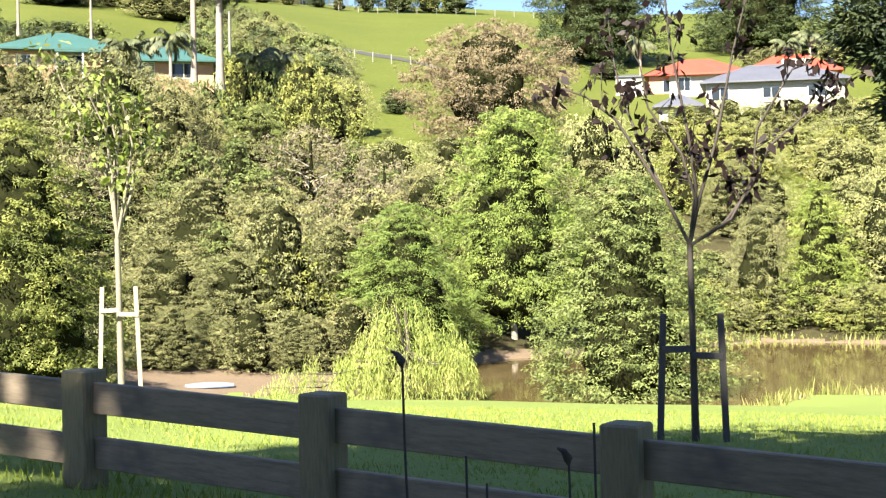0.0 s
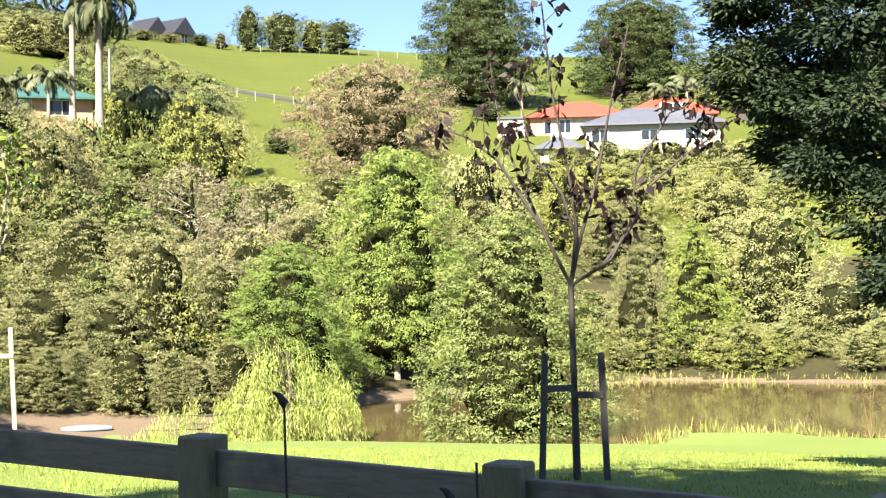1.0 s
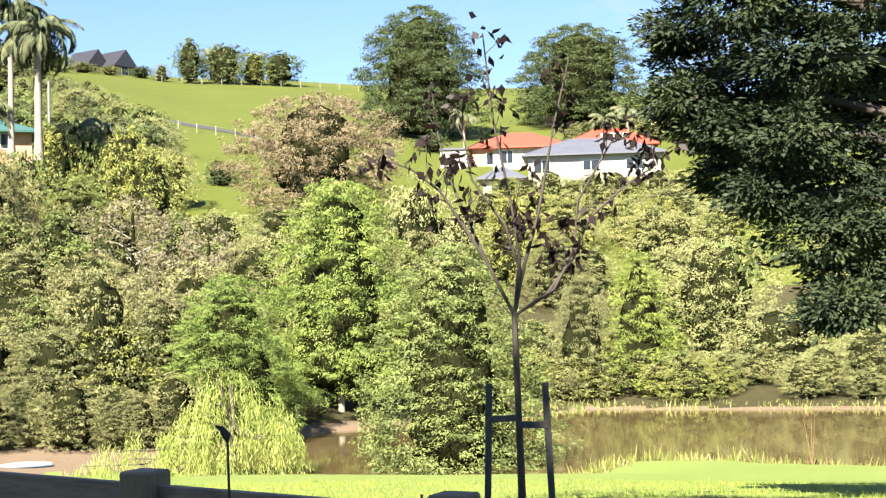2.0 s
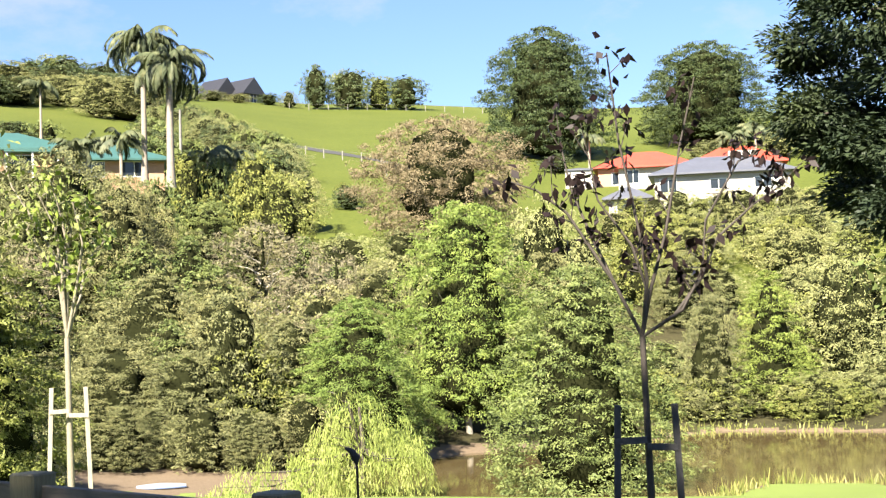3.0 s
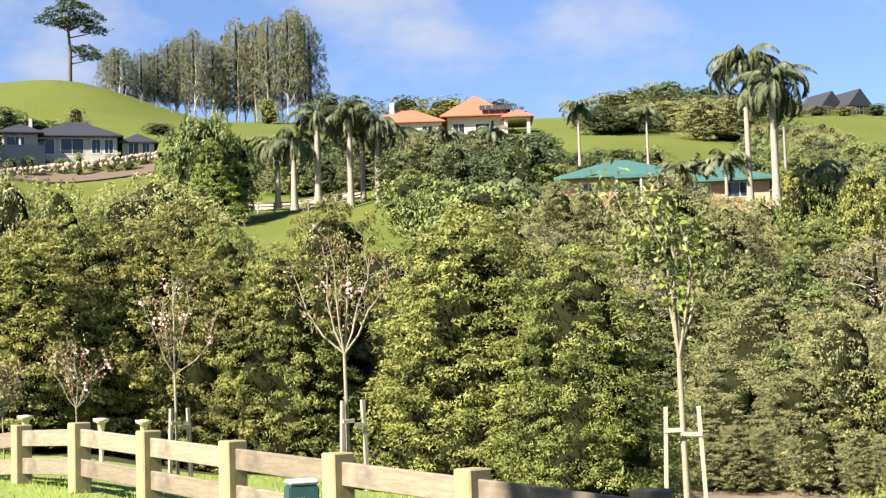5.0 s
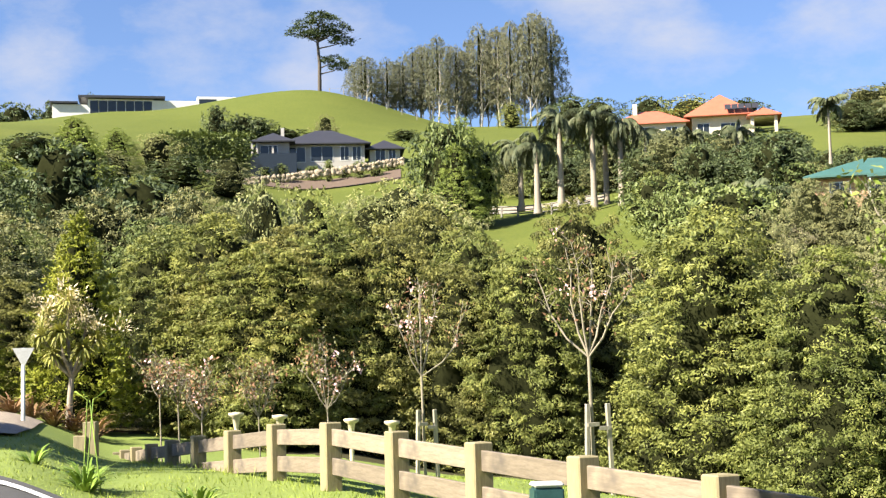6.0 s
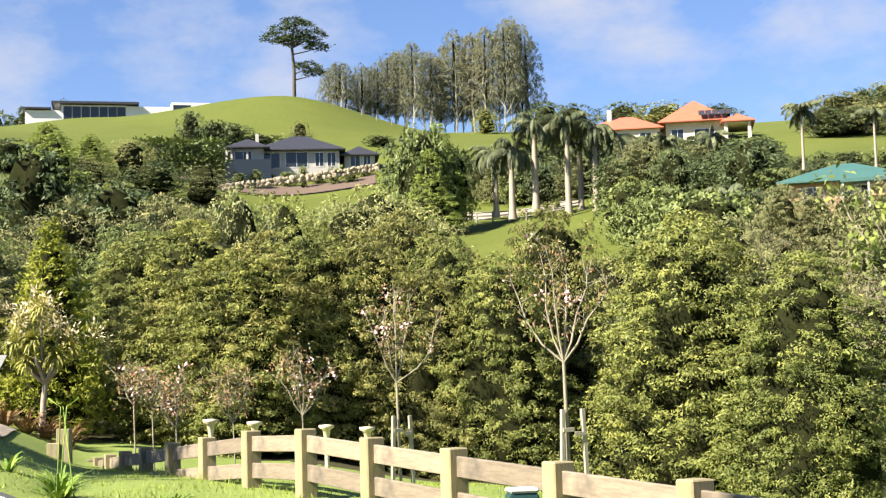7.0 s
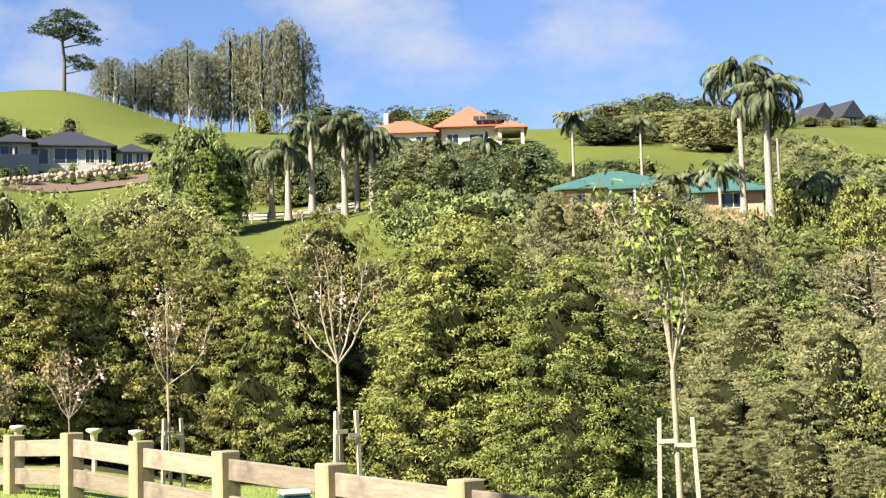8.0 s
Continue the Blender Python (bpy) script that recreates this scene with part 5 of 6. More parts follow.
stakes(-9.75, 12.95, 0.25, 0.92, 0.60, label="pair of stakes coloured dark for shade, tied to a young tree", wood=M_SHADESTAKE)

# green-leaved sapling
U2 = 0.00805
sapling("magnolia_sapling", "young tree with broad fresh-green leaves and pale stem", 12.75, 20.5,
        [px(p, 917, 630, 1.70, U2) for p in ([(940, 560), (950, 500), (985, 460)], [(908, 540), (890, 500), (850, 440)], [(910, 520), (900, 440), (870, 380)], [(915, 500), (930, 430), (960, 400)],
                                             [(900, 490), (860, 420), (830, 370), (815, 320)], [(935, 540), (945, 470), (930, 400)], [(920, 470), (905, 400), (890, 350)])],
        1.70, 0.042, M_SAPBARK, [("foliage", M_FRESH, 7, 0.13, 0.15, 0.08, 0.45), ("old_foliage", M_TOTARA, 9, 0.14, 0.13, 0.06, 0.85)], 7, twigs=4)
stakes(12.72, 20.4, 0.24, 1.03, 0.70)

# blossom saplings behind the fence
def blossom_tree(bearing, dist, fork, top, spread, seed, r=0.034, pink=0.5, label="young blossom tree with pale stem and few leaves"):
    g = np.random.default_rng(seed)
    brs = []
    for i in range(6):
        f = (i / 5 - 0.5) * 2 + g.normal(0, 0.12)
        tx = f * spread + g.normal(0, 0.05)
        tz = top - abs(f) * 0.3 * (top - fork) + g.normal(0, 0.08)
        k = g.uniform(0.75, 1.2)
        brs.append([(tx * 0.42 * k, fork + (tz - fork) * 0.22), (tx * 0.72 * k, fork + (tz - fork) * 0.5), (tx * 0.9 + g.normal(0, 0.06), fork + (tz - fork) * 0.78), (tx + g.normal(0, 0.06), tz)])
    sapling("blossom_sapling", label, bearing, dist, brs, fork, r, M_SAPBARK,
            [("foliage", M_RUSSET, 4, 0.07, 0.075, 0.036, 0.75), ("young_foliage", M_KANUKA, 5, 0.08, 0.07, 0.034, 0.8), ("blossom", M_BLOSSOM, 9, 0.045, 0.06, 0.05, 0.07 * pink)], seed, twigs=4)


blossom_tree(25.93, 21.0, 1.92, 3.7, 0.74, 31, 0.028)
stakes(25.65, 21.0, 0.17, 1.25, 0.95, 30)
blossom_tree(32.56, 25.0, 1.72, 3.4, 0.52, 32, 0.024, pink=1.6)
stakes(32.4, 25.0, 0.16, 1.15, 0.9, 30)
blossom_tree(36.3, 25.0, 1.2, 2.35, 0.36, 33, 0.013, 0.8)
blossom_tree(39.0, 25.0, 1.1, 2.0, 0.26, 34, 0.011, 0.9)
blossom_tree(41.2, 25.5, 1.05, 1.9, 0.30, 35, 0.013, 0.9, "young russet-leaved tree with pink blossom")
blossom_tree(42.1, 26.0, 1.35, 2.0, 0.22, 36, 0.014, 0.8, "young russet-leaved tree with pink blossom")
blossom_tree(42.8, 26.5, 1.45, 2.2, 0.18, 37, 0.014, 0.3)

# ---- weeping willow by the pond ----
def willow(bearing, dist, top, wide):
    x, y = spot(bearing, dist)
    z = float(ground(x, y))
    g = np.random.default_rng(41)
    ob = thing("weeping_willow", pose(x, y, z - 0.1, 0, 0, bearing), "small weeping willow with yellow-green trailing strands", "tree")
    h = top - z
    lines = [[((0, 0, 0), 0.14), ((0.1, 0, h * 0.5), 0.11), ((0, 0, h * 0.85), 0.05)]]
    C, D = [], []
    for i in range(1000):
        a = g.uniform(0, 2 * math.pi)
        rr = math.sqrt(g.uniform(0.02, 1))
        low = g.uniform() < 0.35
        cx = -wide * 0.42 if low else 0.0
        hh = h * (0.52 if low else 1.0)
        R = wide * 0.33 * rr * (1.15 if low else 1)
        sx, sy = cx + math.cos(a) * R, math.sin(a) * R * 0.8
        lump = 0.82 + 0.2 * math.sin(a * 3 + 1) * math.sin(a * 5) + 0.1 * math.sin(rr * 9 + a)
        sz = hh * (1 - 0.5 * rr * rr) * g.uniform(0.8, 1.04) * (lump if rr > 0.3 else 1)
        length = g.uniform(0.3, 0.92) * sz
        if i % 40 == 0:
            lines.append([((0, 0, h * 0.5), 0.05), ((sx * 0.6, sy * 0.6, sz * 0.98), 0.03), ((sx, sy, sz), 0.012)])
        n = int(length / 0.085)
        for j in range(n):
            f = j / max(1, n)
            C.append((sx + math.cos(a) * (0.25 + 0.4 * rr) * f ** 0.6 + g.normal(0, 0.03), sy + math.sin(a) * 0.3 * f + g.normal(0, 0.03), sz - length * f + 0.05 * math.sin(f * 3)))
            D.append((g.normal(0, 0.35), g.normal(0, 0.35), -1.0))
    C, D = np.array(C), np.array(D)
    D /= np.linalg.norm(D, axis=1)[:, None]
    side = np.cross(D, g.normal(0, 1, D.shape))
    side /= np.linalg.norm(side, axis=1)[:, None]
    ln, wd = g.uniform(0.14, 0.24, (len(C), 1)), g.uniform(0.02, 0.036, (len(C), 1))
    v = np.stack([C, C + D * ln * 0.5 + side * wd * 0.5, C + D * ln, C + D * ln * 0.5 - side * wd * 0.5], 1).reshape(-1, 3)
    hang("foliage", quad_mesh("foliage", v, np.arange(len(v)).reshape(-1, 4), M_WILLOW), ob)
    v, q = tubes(lines, 6)
    hang("trunk", quad_mesh("trunk", v, q, M_BARK), ob)


willow(1.55, 50.0, -0.1, 6.6)

# ---- large dark conifer close by, shade put into its leaf colour ----
def near_conifer():
    g = np.random.default_rng(77)
    bx, by = spot(-27.0, 15.0)
    gz = float(ground(bx, by))
    ob = thing("near_conifer", pose(bx, by, gz, 0, 0, -24), "large dark conifer with hanging flat sprays, leaves darkened for shade", "tree")
    inv = pose(bx, by, gz, 0, 0, -24).inverted()

    def loc(bearing, dist, elev):
        x, y = spot(bearing, dist)
        return inv @ Vector((x, y, EYE + dist * math.tan(radians(elev))))
    # pads at the ends of long boughs: bearing, elevation, size
    pads = ((-16.3, 10.7, 0.42), (-17.0, 9.3, 0.50), (-16.5, 8.0, 0.38), (-17.9, 7.0, 0.50), (-18.8, 6.0, 0.55), (-18.3, 4.9, 0.36), (-19.6, 4.2, 0.45),
            (-17.6, 12.9, 0.50), (-18.8, 11.8, 0.65), (-20.6, 12.6, 0.8), (-22.4, 11.4, 0.8), (-21.0, 9.4, 0.7), (-19.4, 8.2, 0.6), (-22.6, 8.2, 0.8), (-20.4, 6.4, 0.65), (-22.4, 5.4, 0.8), (-20.6, 4.2, 0.55),
            (-21.8, 2.6, 0.6), (-23.0, 1.0, 0.55), (-22.3, -0.3, 0.4), (-24.4, 3.2, 0.8), (-25.0, 6.6, 0.9), (-24.8, 10.0, 0.9), (-24.5, 13.6, 0.9), (-20.5, 15.2, 0.9), (-23.0, 16.2, 0.9), (-17.8, 15.0, 0.6), (-26.5, 0.8, 0.8), (-27.5, 4.0, 0.9))
    C, O, lines = [], [], [[((0, 0, -0.2), 0.34), ((0.1, 0.1, 4), 0.26), ((0, 0, 9), 0.08)]]
    for b, e, s in pads:
        r = g.uniform(13.8, 16.2)
        c = loc(b, r, e)
        root = Vector((0, 0, max(1.0, c.z - 0.4)))
        lines.append([(root, 0.07), (root.lerp(c, 0.55) + Vector((0, 0, 0.18)), 0.045), (c, 0.012)])
        s *= 0.72
        for _ in range(int(105 * s / 0.45)):
            d = Vector(g.normal(0, 1, 3)).normalized()
            C.append((c.x + d.x * s, c.y + d.y * s, c.z + d.z * s * 0.62))
            O.append(tuple((d + Vector((-0.4, -0.3, 0.1))).normalized()))
    v = spray_leaves(g, np.array(C), np.array(O), 38, 0.075, 0.075, 0.030, 0.35, 0.4)
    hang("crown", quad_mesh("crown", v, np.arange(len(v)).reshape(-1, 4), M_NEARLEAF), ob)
    # one thin bough with a tuft of leaves reaches out below
    tip, mid = loc(-19.0, 14.2, 1.5), loc(-21.0, 14.4, 1.5)
    lines.append([(Vector((0, 0, 2.0)), 0.05), (mid, 0.02), (mid.lerp(tip, 0.5) + Vector((0, 0, -0.05)), 0.012), (tip, 0.006)])
    v, q = tubes(lines, 7)
    hang("trunk", quad_mesh("trunk", v, q, M_DARKBARK), ob)
    pts = [tuple(tip + Vector((g.normal(0, 0.14), g.normal(0, 0.14), g.normal(0.06, 0.12)))) for _ in range(26)]
    v = leaf_fan(g, pts, 4, 0.04, 0.11, 0.06, 0.2)
    tagged(hang("leaf_tuft", quad_mesh("leaf_tuft", v, np.arange(len(v)).reshape(-1, 4), M_TOTARA), ob), kind="stuff")


# a dark leaf made darker still, so the colour carries the tree's shade
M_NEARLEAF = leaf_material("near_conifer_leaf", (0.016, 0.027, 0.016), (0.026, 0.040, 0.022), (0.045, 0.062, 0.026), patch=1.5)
near_conifer()

# ---- lane, sign and verge ----
M_ASPHALT = grain_material("asphalt", (0.040, 0.040, 0.042), (0.065, 0.063, 0.062), scale=3, rough=0.9, bumpy=0.3)
M_PAINT = grain_material("road_paint", (0.62, 0.62, 0.60), (0.74, 0.74, 0.72), scale=8, rough=0.7, bumpy=0.1)
M_GRAVEL = grain_material("gravel", (0.20, 0.16, 0.12), (0.36, 0.30, 0.24), scale=7, rough=0.95, bumpy=0.8)


def strip(name, left, right, lift, material, label, category):
    """A band that lies on the ground between two lines of plan points."""
    n, w = 60, 20
    def along(line, f):
        k = f * (len(line) - 1)
        i = min(int(k), len(line) - 2)
        t = k - i
        return [a * (1 - t) + b * t for a, b in zip(line[i], line[i + 1])]
    vs = []
    for i in range(n + 1):
        a, b = along(left, i / n), along(right, i / n)
        for j in range(w + 1):
            x, y = a[0] + (b[0] - a[0]) * j / w, a[1] + (b[1] - a[1]) * j / w
            vs.append((x, y, float(ground(x, y)) + lift))
    qs = [(i * (w + 1) + j, i * (w + 1) + j + 1, (i + 1) * (w + 1) + j + 1, (i + 1) * (w + 1) + j) for i in range(n) for j in range(w)]
    return tagged(new(name, quad_mesh(name, np.array(vs), np.array(qs)[:, ::-1], material)), label, category, kind="structure")


strip("road", [(-34, 11.6), (-20, 10.6), (-11.4, 9.72), (-8.9, 9.0), (-6.0, 7.2), (-1.5, 3.6), (12, -1)], [(-34, 1), (-20, 1), (-12, 0.5), (-9, 0), (-6, -1.5), (-3, -3), (10, -8)], 0.05, M_ASPHALT, "dark asphalt lane beside the verge", "road")
strip("edge_line", [(-34, 11.35), (-20, 10.38), (-11.4, 9.52), (-8.95, 8.8), (-6.1, 7.0), (-1.6, 3.45), (12, -1.15)], [(-34, 11.2), (-20, 10.24), (-11.4, 9.38), (-9.0, 8.66), (-6.2, 6.88), (-1.7, 3.33), (12, -1.3)], 0.056, M_PAINT, "white painted edge line of the lane", "road marking")
strip("side_road", [(-15.5, 12.2), (-20, 16.6), (-24.0, 20.0), (-30, 24.5)], [(-22, 10), (-28, 14), (-32, 19), (-36, 24)], 0.05, M_ASPHALT, "shaded asphalt side road at the bend", "road")
strip("gravel_shoulder", [(-16.3, 14.6), (-19.6, 17.9), (-23.0, 21.2), (-25, 23.2)], [(-15.4, 12.3), (-19.8, 16.6), (-23.8, 20.2), (-27, 23.4)], 0.046, M_GRAVEL, "bare gravel shoulder of the side road", "shoulder")

sg = thing("road_sign", at_height(47.9, 30.0, 1.0, 50), "plain white triangular road sign on a white post", "sign")
v, q = tubes([[((0, 0, -0.2), 0.04), ((0, 0, 1.5), 0.04), ((0, 0, 1.51), 0.005)]], 10)
hang("post", quad_mesh("post", v, q, M_PAINT), sg)
bm = bmesh.new()
f = bm.faces.new([bm.verts.new(c) for c in ((-0.21, -0.05, 1.5), (0.21, -0.05, 1.5), (0.03, -0.05, 1.16), (-0.03, -0.05, 1.16))])
r = bmesh.ops.extrude_face_region(bm, geom=[f])
bmesh.ops.translate(bm, verts=[e for e in r["geom"] if isinstance(e, bmesh.types.BMVert)], vec=(0, -0.015, 0))
part("plate", bm, M_PAINT, sg)

# cable pillar in front of the fence
M_TEAL = grain_material("teal_plastic", (0.016, 0.055, 0.055), (0.026, 0.075, 0.075), scale=5, rough=0.45, bumpy=0.05)
M_LID = grain_material("grey_lid", (0.42, 0.43, 0.44), (0.55, 0.56, 0.57), scale=5, rough=0.5, bumpy=0.05)
x, y = spot(27.75, 10.7)
pil = thing("cable_pillar", pose(x, y, 0.22, 0, 0, 40), "dark teal plastic cable pillar with a grey lid", "utility box")
bm = bmesh.new()
v = [bm.verts.new(c) for c in ((-0.135, -0.12, -0.25), (0.135, -0.12, -0.25), (0.135, 0.12, -0.25), (-0.135, 0.12, -0.25), (-0.11, -0.10, 0.60), (0.11, -0.10, 0.60), (0.11, 0.10, 0.60), (-0.11, 0.10, 0.60))]
for c in ((0, 3, 2, 1), (4, 5, 6, 7), (0, 1, 5, 4), (1, 2, 6, 5), (2, 3, 7, 6), (3, 0, 4, 7)):
    bm.faces.new([v[i] for i in c])
bmesh.ops.bevel(bm, geom=bm.edges[:], offset=0.012, segments=2, affect="EDGES")
part("body", bm, M_TEAL, pil)
bm = bmesh.new()
box(bm, (-0.112, -0.102, 0.603), (0.112, 0.102, 0.64), bevel=0.015)
part("lid", bm, M_LID, pil)
bm = bmesh.new()
box(bm, (-0.06, -0.112, 0.50), (0.0, -0.104, 0.512))
part("latch", bm, M_LID, pil)

# gate posts where the fence ends
for b, top in ((45.4, 1.05), (45.75, 0.8)):
    x, y = spot(b, 27.5)
    z = float(ground(x, y))
    gp = thing("gate_post", pose(x, y, z - 0.1, 0, 0, 30), "stout square timber gate post at the fence end", "post", "gate posts")
    bm = bmesh.new()
    box(bm, (-0.12, -0.12, 0), (0.12, 0.12, top - z + 0.1), bevel=0.012)
    part("post", bm, M_WOOD, gp)

# garden lamps behind the fence
M_CREAMMETAL = grain_material("cream_metal", (0.55, 0.48, 0.32), (0.66, 0.58, 0.40), scale=5, rough=0.5, bumpy=0)
for b in (39.87, 38.17, 35.37, 33.77):
    x, y = spot(b, 22.0)
    z = float(ground(x, y))
    lp = thing("garden_lamp", pose(x, y, z, 0, 0, 0), "cream metal garden lamp with a flared head on a post", "lamp", "garden lamps")
    h = EYE - 0.36 - z - (39.87 - b) * 0.03
    v, q = tubes([[((0, 0, -0.1), 0.035), ((0, 0, h - 0.22), 0.035)]], 8)
    hang("post", quad_mesh("post", v, q, M_CREAMMETAL), lp)
    v, q = tubes([[((0, 0, h - 0.22), 0.04), ((0, 0, h - 0.08), 0.06), ((0, 0, h - 0.05), 0.115), ((0, 0, h - 0.01), 0.12), ((0, 0, h), 0.01)]], 12)
    hang("head", quad_mesh("head", v, q, M_CREAMMETAL), lp)


# strap-leaved clumps, flax and reeds
def strap_clump(name, label, category, x, y, blades, length, width, material, seed, stalks=0, upright=0.7, group=""):
    g = np.random.default_rng(seed)
    vs, qs = [], []
    for i in range(blades):
        a = g.uniform(0, 2 * math.pi)
        L = length * g.uniform(0.6, 1.15)
        up = g.uniform(0.35, 1.0) * upright
        w = width * g.uniform(0.7, 1.2)
        sx, sy = -math.sin(a) * w / 2, math.cos(a) * w / 2
        b = len(vs)
        for j in range(5):
            f = j / 4
            r = 0.06 + L * f * (1 - up * 0.6) * (0.6 + 0.5 * f)
            z = L * up * (1.7 * f - 1.05 * f * f)
            k = 1 - f ** 2 * 0.92
            vs += [(math.cos(a) * r + sx * k, math.sin(a) * r + sy * k, z), (math.cos(a) * r - sx * k, math.sin(a) * r - sy * k, z)]
        qs += [(b + 2 * j, b + 2 * j + 1, b + 2 * j + 3, b + 2 * j + 2) for j in range(4)]
    ob = thing(name, pose(x, y, float(ground(x, y)) - 0.02, 0, 0, 0), label, category, group)
    hang("leaves", quad_mesh("leaves", np.array(vs), np.array(qs), material), ob)
    for i in range(stalks):
        v, q = tubes([[((g.normal(0, 0.05), g.normal(0, 0.05), 0), 0.008), ((g.normal(0, 0.12), g.normal(0, 0.1), length * 1.7), 0.006), ((g.normal(0, 0.12), g.normal(0, 0.1), length * 1.85), 0.012)]], 5)
        hang("flower_stalk", quad_mesh("flower_stalk", v, q, material), ob)
    return ob


M_STRAP = leaf_material("strap_leaf", (0.07, 0.13, 0.025), (0.12, 0.20, 0.035), (0.20, 0.29, 0.06), patch=6)
M_FLAX = leaf_material("flax_leaf", (0.10, 0.06, 0.035), (0.16, 0.11, 0.06), (0.22, 0.17, 0.09), patch=5)
M_REED = leaf_material("reed_leaf", (0.09, 0.125, 0.03), (0.16, 0.18, 0.055), (0.26, 0.25, 0.10), patch=2)
for i, (sx, sy, st) in enumerate(((-10.78, 10.55, 2), (-8.95, 10.15, 0), (-12.57, 11.5, 0), (-11.1, 10.9, 1))):
    strap_clump("agapanthus", "clump of glossy green strap leaves on the verge", "plant", sx, sy, 60 if i != 2 else 34, 0.55 if i != 2 else 0.4, 0.04, M_STRAP, 50 + i, st, 0.8, "strap-leaf clumps")
for i in range(5):
    fx, fy = spot(45.3 + i * 0.75, 35 + (i % 2))
    strap_clump("flax", "bronze flax clump at the foot of the trees", "plant", fx, fy, 70, 1.1, 0.06, M_FLAX, 60 + i, 0, 0.75, "flax clumps")
fx, fy = spot(-21.1, 51.0)
strap_clump("pond_flax", "brown-green flax clump at the pond's edge", "plant", fx, fy, 90, 1.25, 0.07, M_FLAX, 70, 3, 0.9)


def reeds():
    """Rough grass and reeds along the pond's edge."""
    g = np.random.default_rng(91)
    vs = []
    ring = list(zip(POND_XY, np.roll(POND_XY, -1, 0)))
    for i, (a, b) in enumerate(ring):
        L = np.hypot(*(b - a))
        far = (a[1] + b[1]) / 2 > 58
        right = (a[0] + b[0]) / 2 > 12
        if far and not right:
            continue
        n = int(L * (26 if far else 46))
        t = g.uniform(0, 1, n)
        P = a[None] + (b - a)[None] * t[:, None] + g.normal(0, 0.35 if not far else 0.9, (n, 2))
        if far:
            P[:, 1] += 1.0
        clumpy = 0.4 + 0.9 * np.abs(np.sin(t * L * 1.7) * np.sin(t * L * 0.63 + 1))
        H = (0.45 if not far else 0.3) * g.uniform(0.4, 1.2, n) * clumpy
        z = ground(P[:, 0], P[:, 1])
        ang = g.uniform(0, math.pi, n)
        w = 0.035 * (1.5 if far else 1)
        lean = g.normal(0, 0.25, (n, 2)) * H[:, None]
        dx, dy = np.cos(ang) * w, np.sin(ang) * w
        base = np.stack([P[:, 0], P[:, 1], np.maximum(z, WATER) - 0.05], 1)
        tip = base + np.stack([lean[:, 0], lean[:, 1], H], 1)
        mid = (base + tip) / 2
        off = np.stack([dx, dy, np.zeros(n)], 1)
        vs.append(np.stack([base - off, base + off, tip + off * 0.2, tip - off * 0.2], 1).reshape(-1, 3))
    v = np.concatenate(vs)
    tagged(new("reeds", quad_mesh("reeds", v, np.arange(len(v)).reshape(-1, 4), M_REED)), "dry straw-coloured reeds and rough grass along the pond", "reeds", kind="stuff")


reeds()


def verge_grass():
    """Blades of grass along the fence and the near lawn."""
    g = np.random.default_rng(92)
    n = 80000
    b = g.uniform(-26, 50, n)
    r = 6.0 + 20 * g.uniform(0, 1, n) ** 1.7
    x, y = -np.sin(np.radians(b)) * r, np.cos(np.radians(b)) * r
    edge = np.interp(x, (-20, -11.4, -8.9, -6.0, -1.5, 12), (10.7, 9.8, 9.1, 7.3, 3.7, -0.9))
    side = np.interp(x, (-30, -24, -20, -15.5), (24.8, 20.5, 17.2, 12.9))
    ok = (y > edge) & ~((x < -15) & (y < side))
    x, y = x[ok], y[ok]
    n = len(x)
    z = ground(x, y)
    tuft = 0.5 + 0.9 * np.abs(np.sin(x * 2.1 + y) * np.sin(y * 1.7 - x * 0.6))
    near = np.exp(-((np.abs((x + 0.67) * 0.523 + (y - 7.84) * 0.852)) / 0.35) ** 2)
    H = 0.05 * g.uniform(0.5, 1.4, n) * tuft * (1 + 1.6 * near)
    a = g.uniform(0, math.pi, n)
    off = np.stack([np.cos(a) * 0.006, np.sin(a) * 0.006, np.zeros(n)], 1)
    base = np.stack([x, y, z - 0.01], 1)
    tip = base + np.stack([g.normal(0, 0.4, n) * H, g.normal(0, 0.4, n) * H, H], 1)
    v = np.stack([base - off, base + off, tip], 1).reshape(-1, 3)
    tagged(new("grass", leaf_mesh("grass", v, M_BLADE)), "short green grass blades of the verge", "grass", kind="stuff")


M_BLADE = leaf_material("grass_blade", (0.10, 0.15, 0.025), (0.15, 0.21, 0.035), (0.22, 0.28, 0.06), patch=2)
verge_grass()

# tall weeds in front of the fence
for i, (b, r, top, bud) in enumerate(((1.66, 6.7, 1.06, True), (-4.9, 6.3, 0.66, True), (-5.9, 6.35, 0.84, False), (-0.8, 6.6, 0.66, False), (-1.6, 6.5, 0.55, False))):
    x, y = spot(b, r)
    z = float(ground(x, y))
    wd = thing("weed_stalk", pose(x, y, z, 0, 0, 20 * i), "thin dry weed stalk beside the fence", "plant", "weed stalks")
    h = top - z
    v, q = tubes([[((0.02, 0, 0), 0.007), ((0.0, 0, h * 0.6), 0.006), ((-0.005, 0, h - 0.05), 0.006)]], 6)
    hang("stalk", quad_mesh("stalk", v, q, M_DARKBARK), wd)
    if bud:
        v, q = tubes([[((-0.005, 0, h - 0.05), 0.006), ((-0.008, 0, h - 0.02), 0.022), ((-0.03, 0, h + 0.015), 0.014), ((-0.06, 0, h + 0.03), 0.004)]], 8)
        hang("seed_head", quad_mesh("seed_head", v, q, M_DARKBARK), wd)

# ---- dinghy on the beach ----
M_HULL = grain_material("boat_paint", (0.26, 0.28, 0.31), (0.36, 0.38, 0.41), scale=3, rough=0.4, bumpy=0.05)
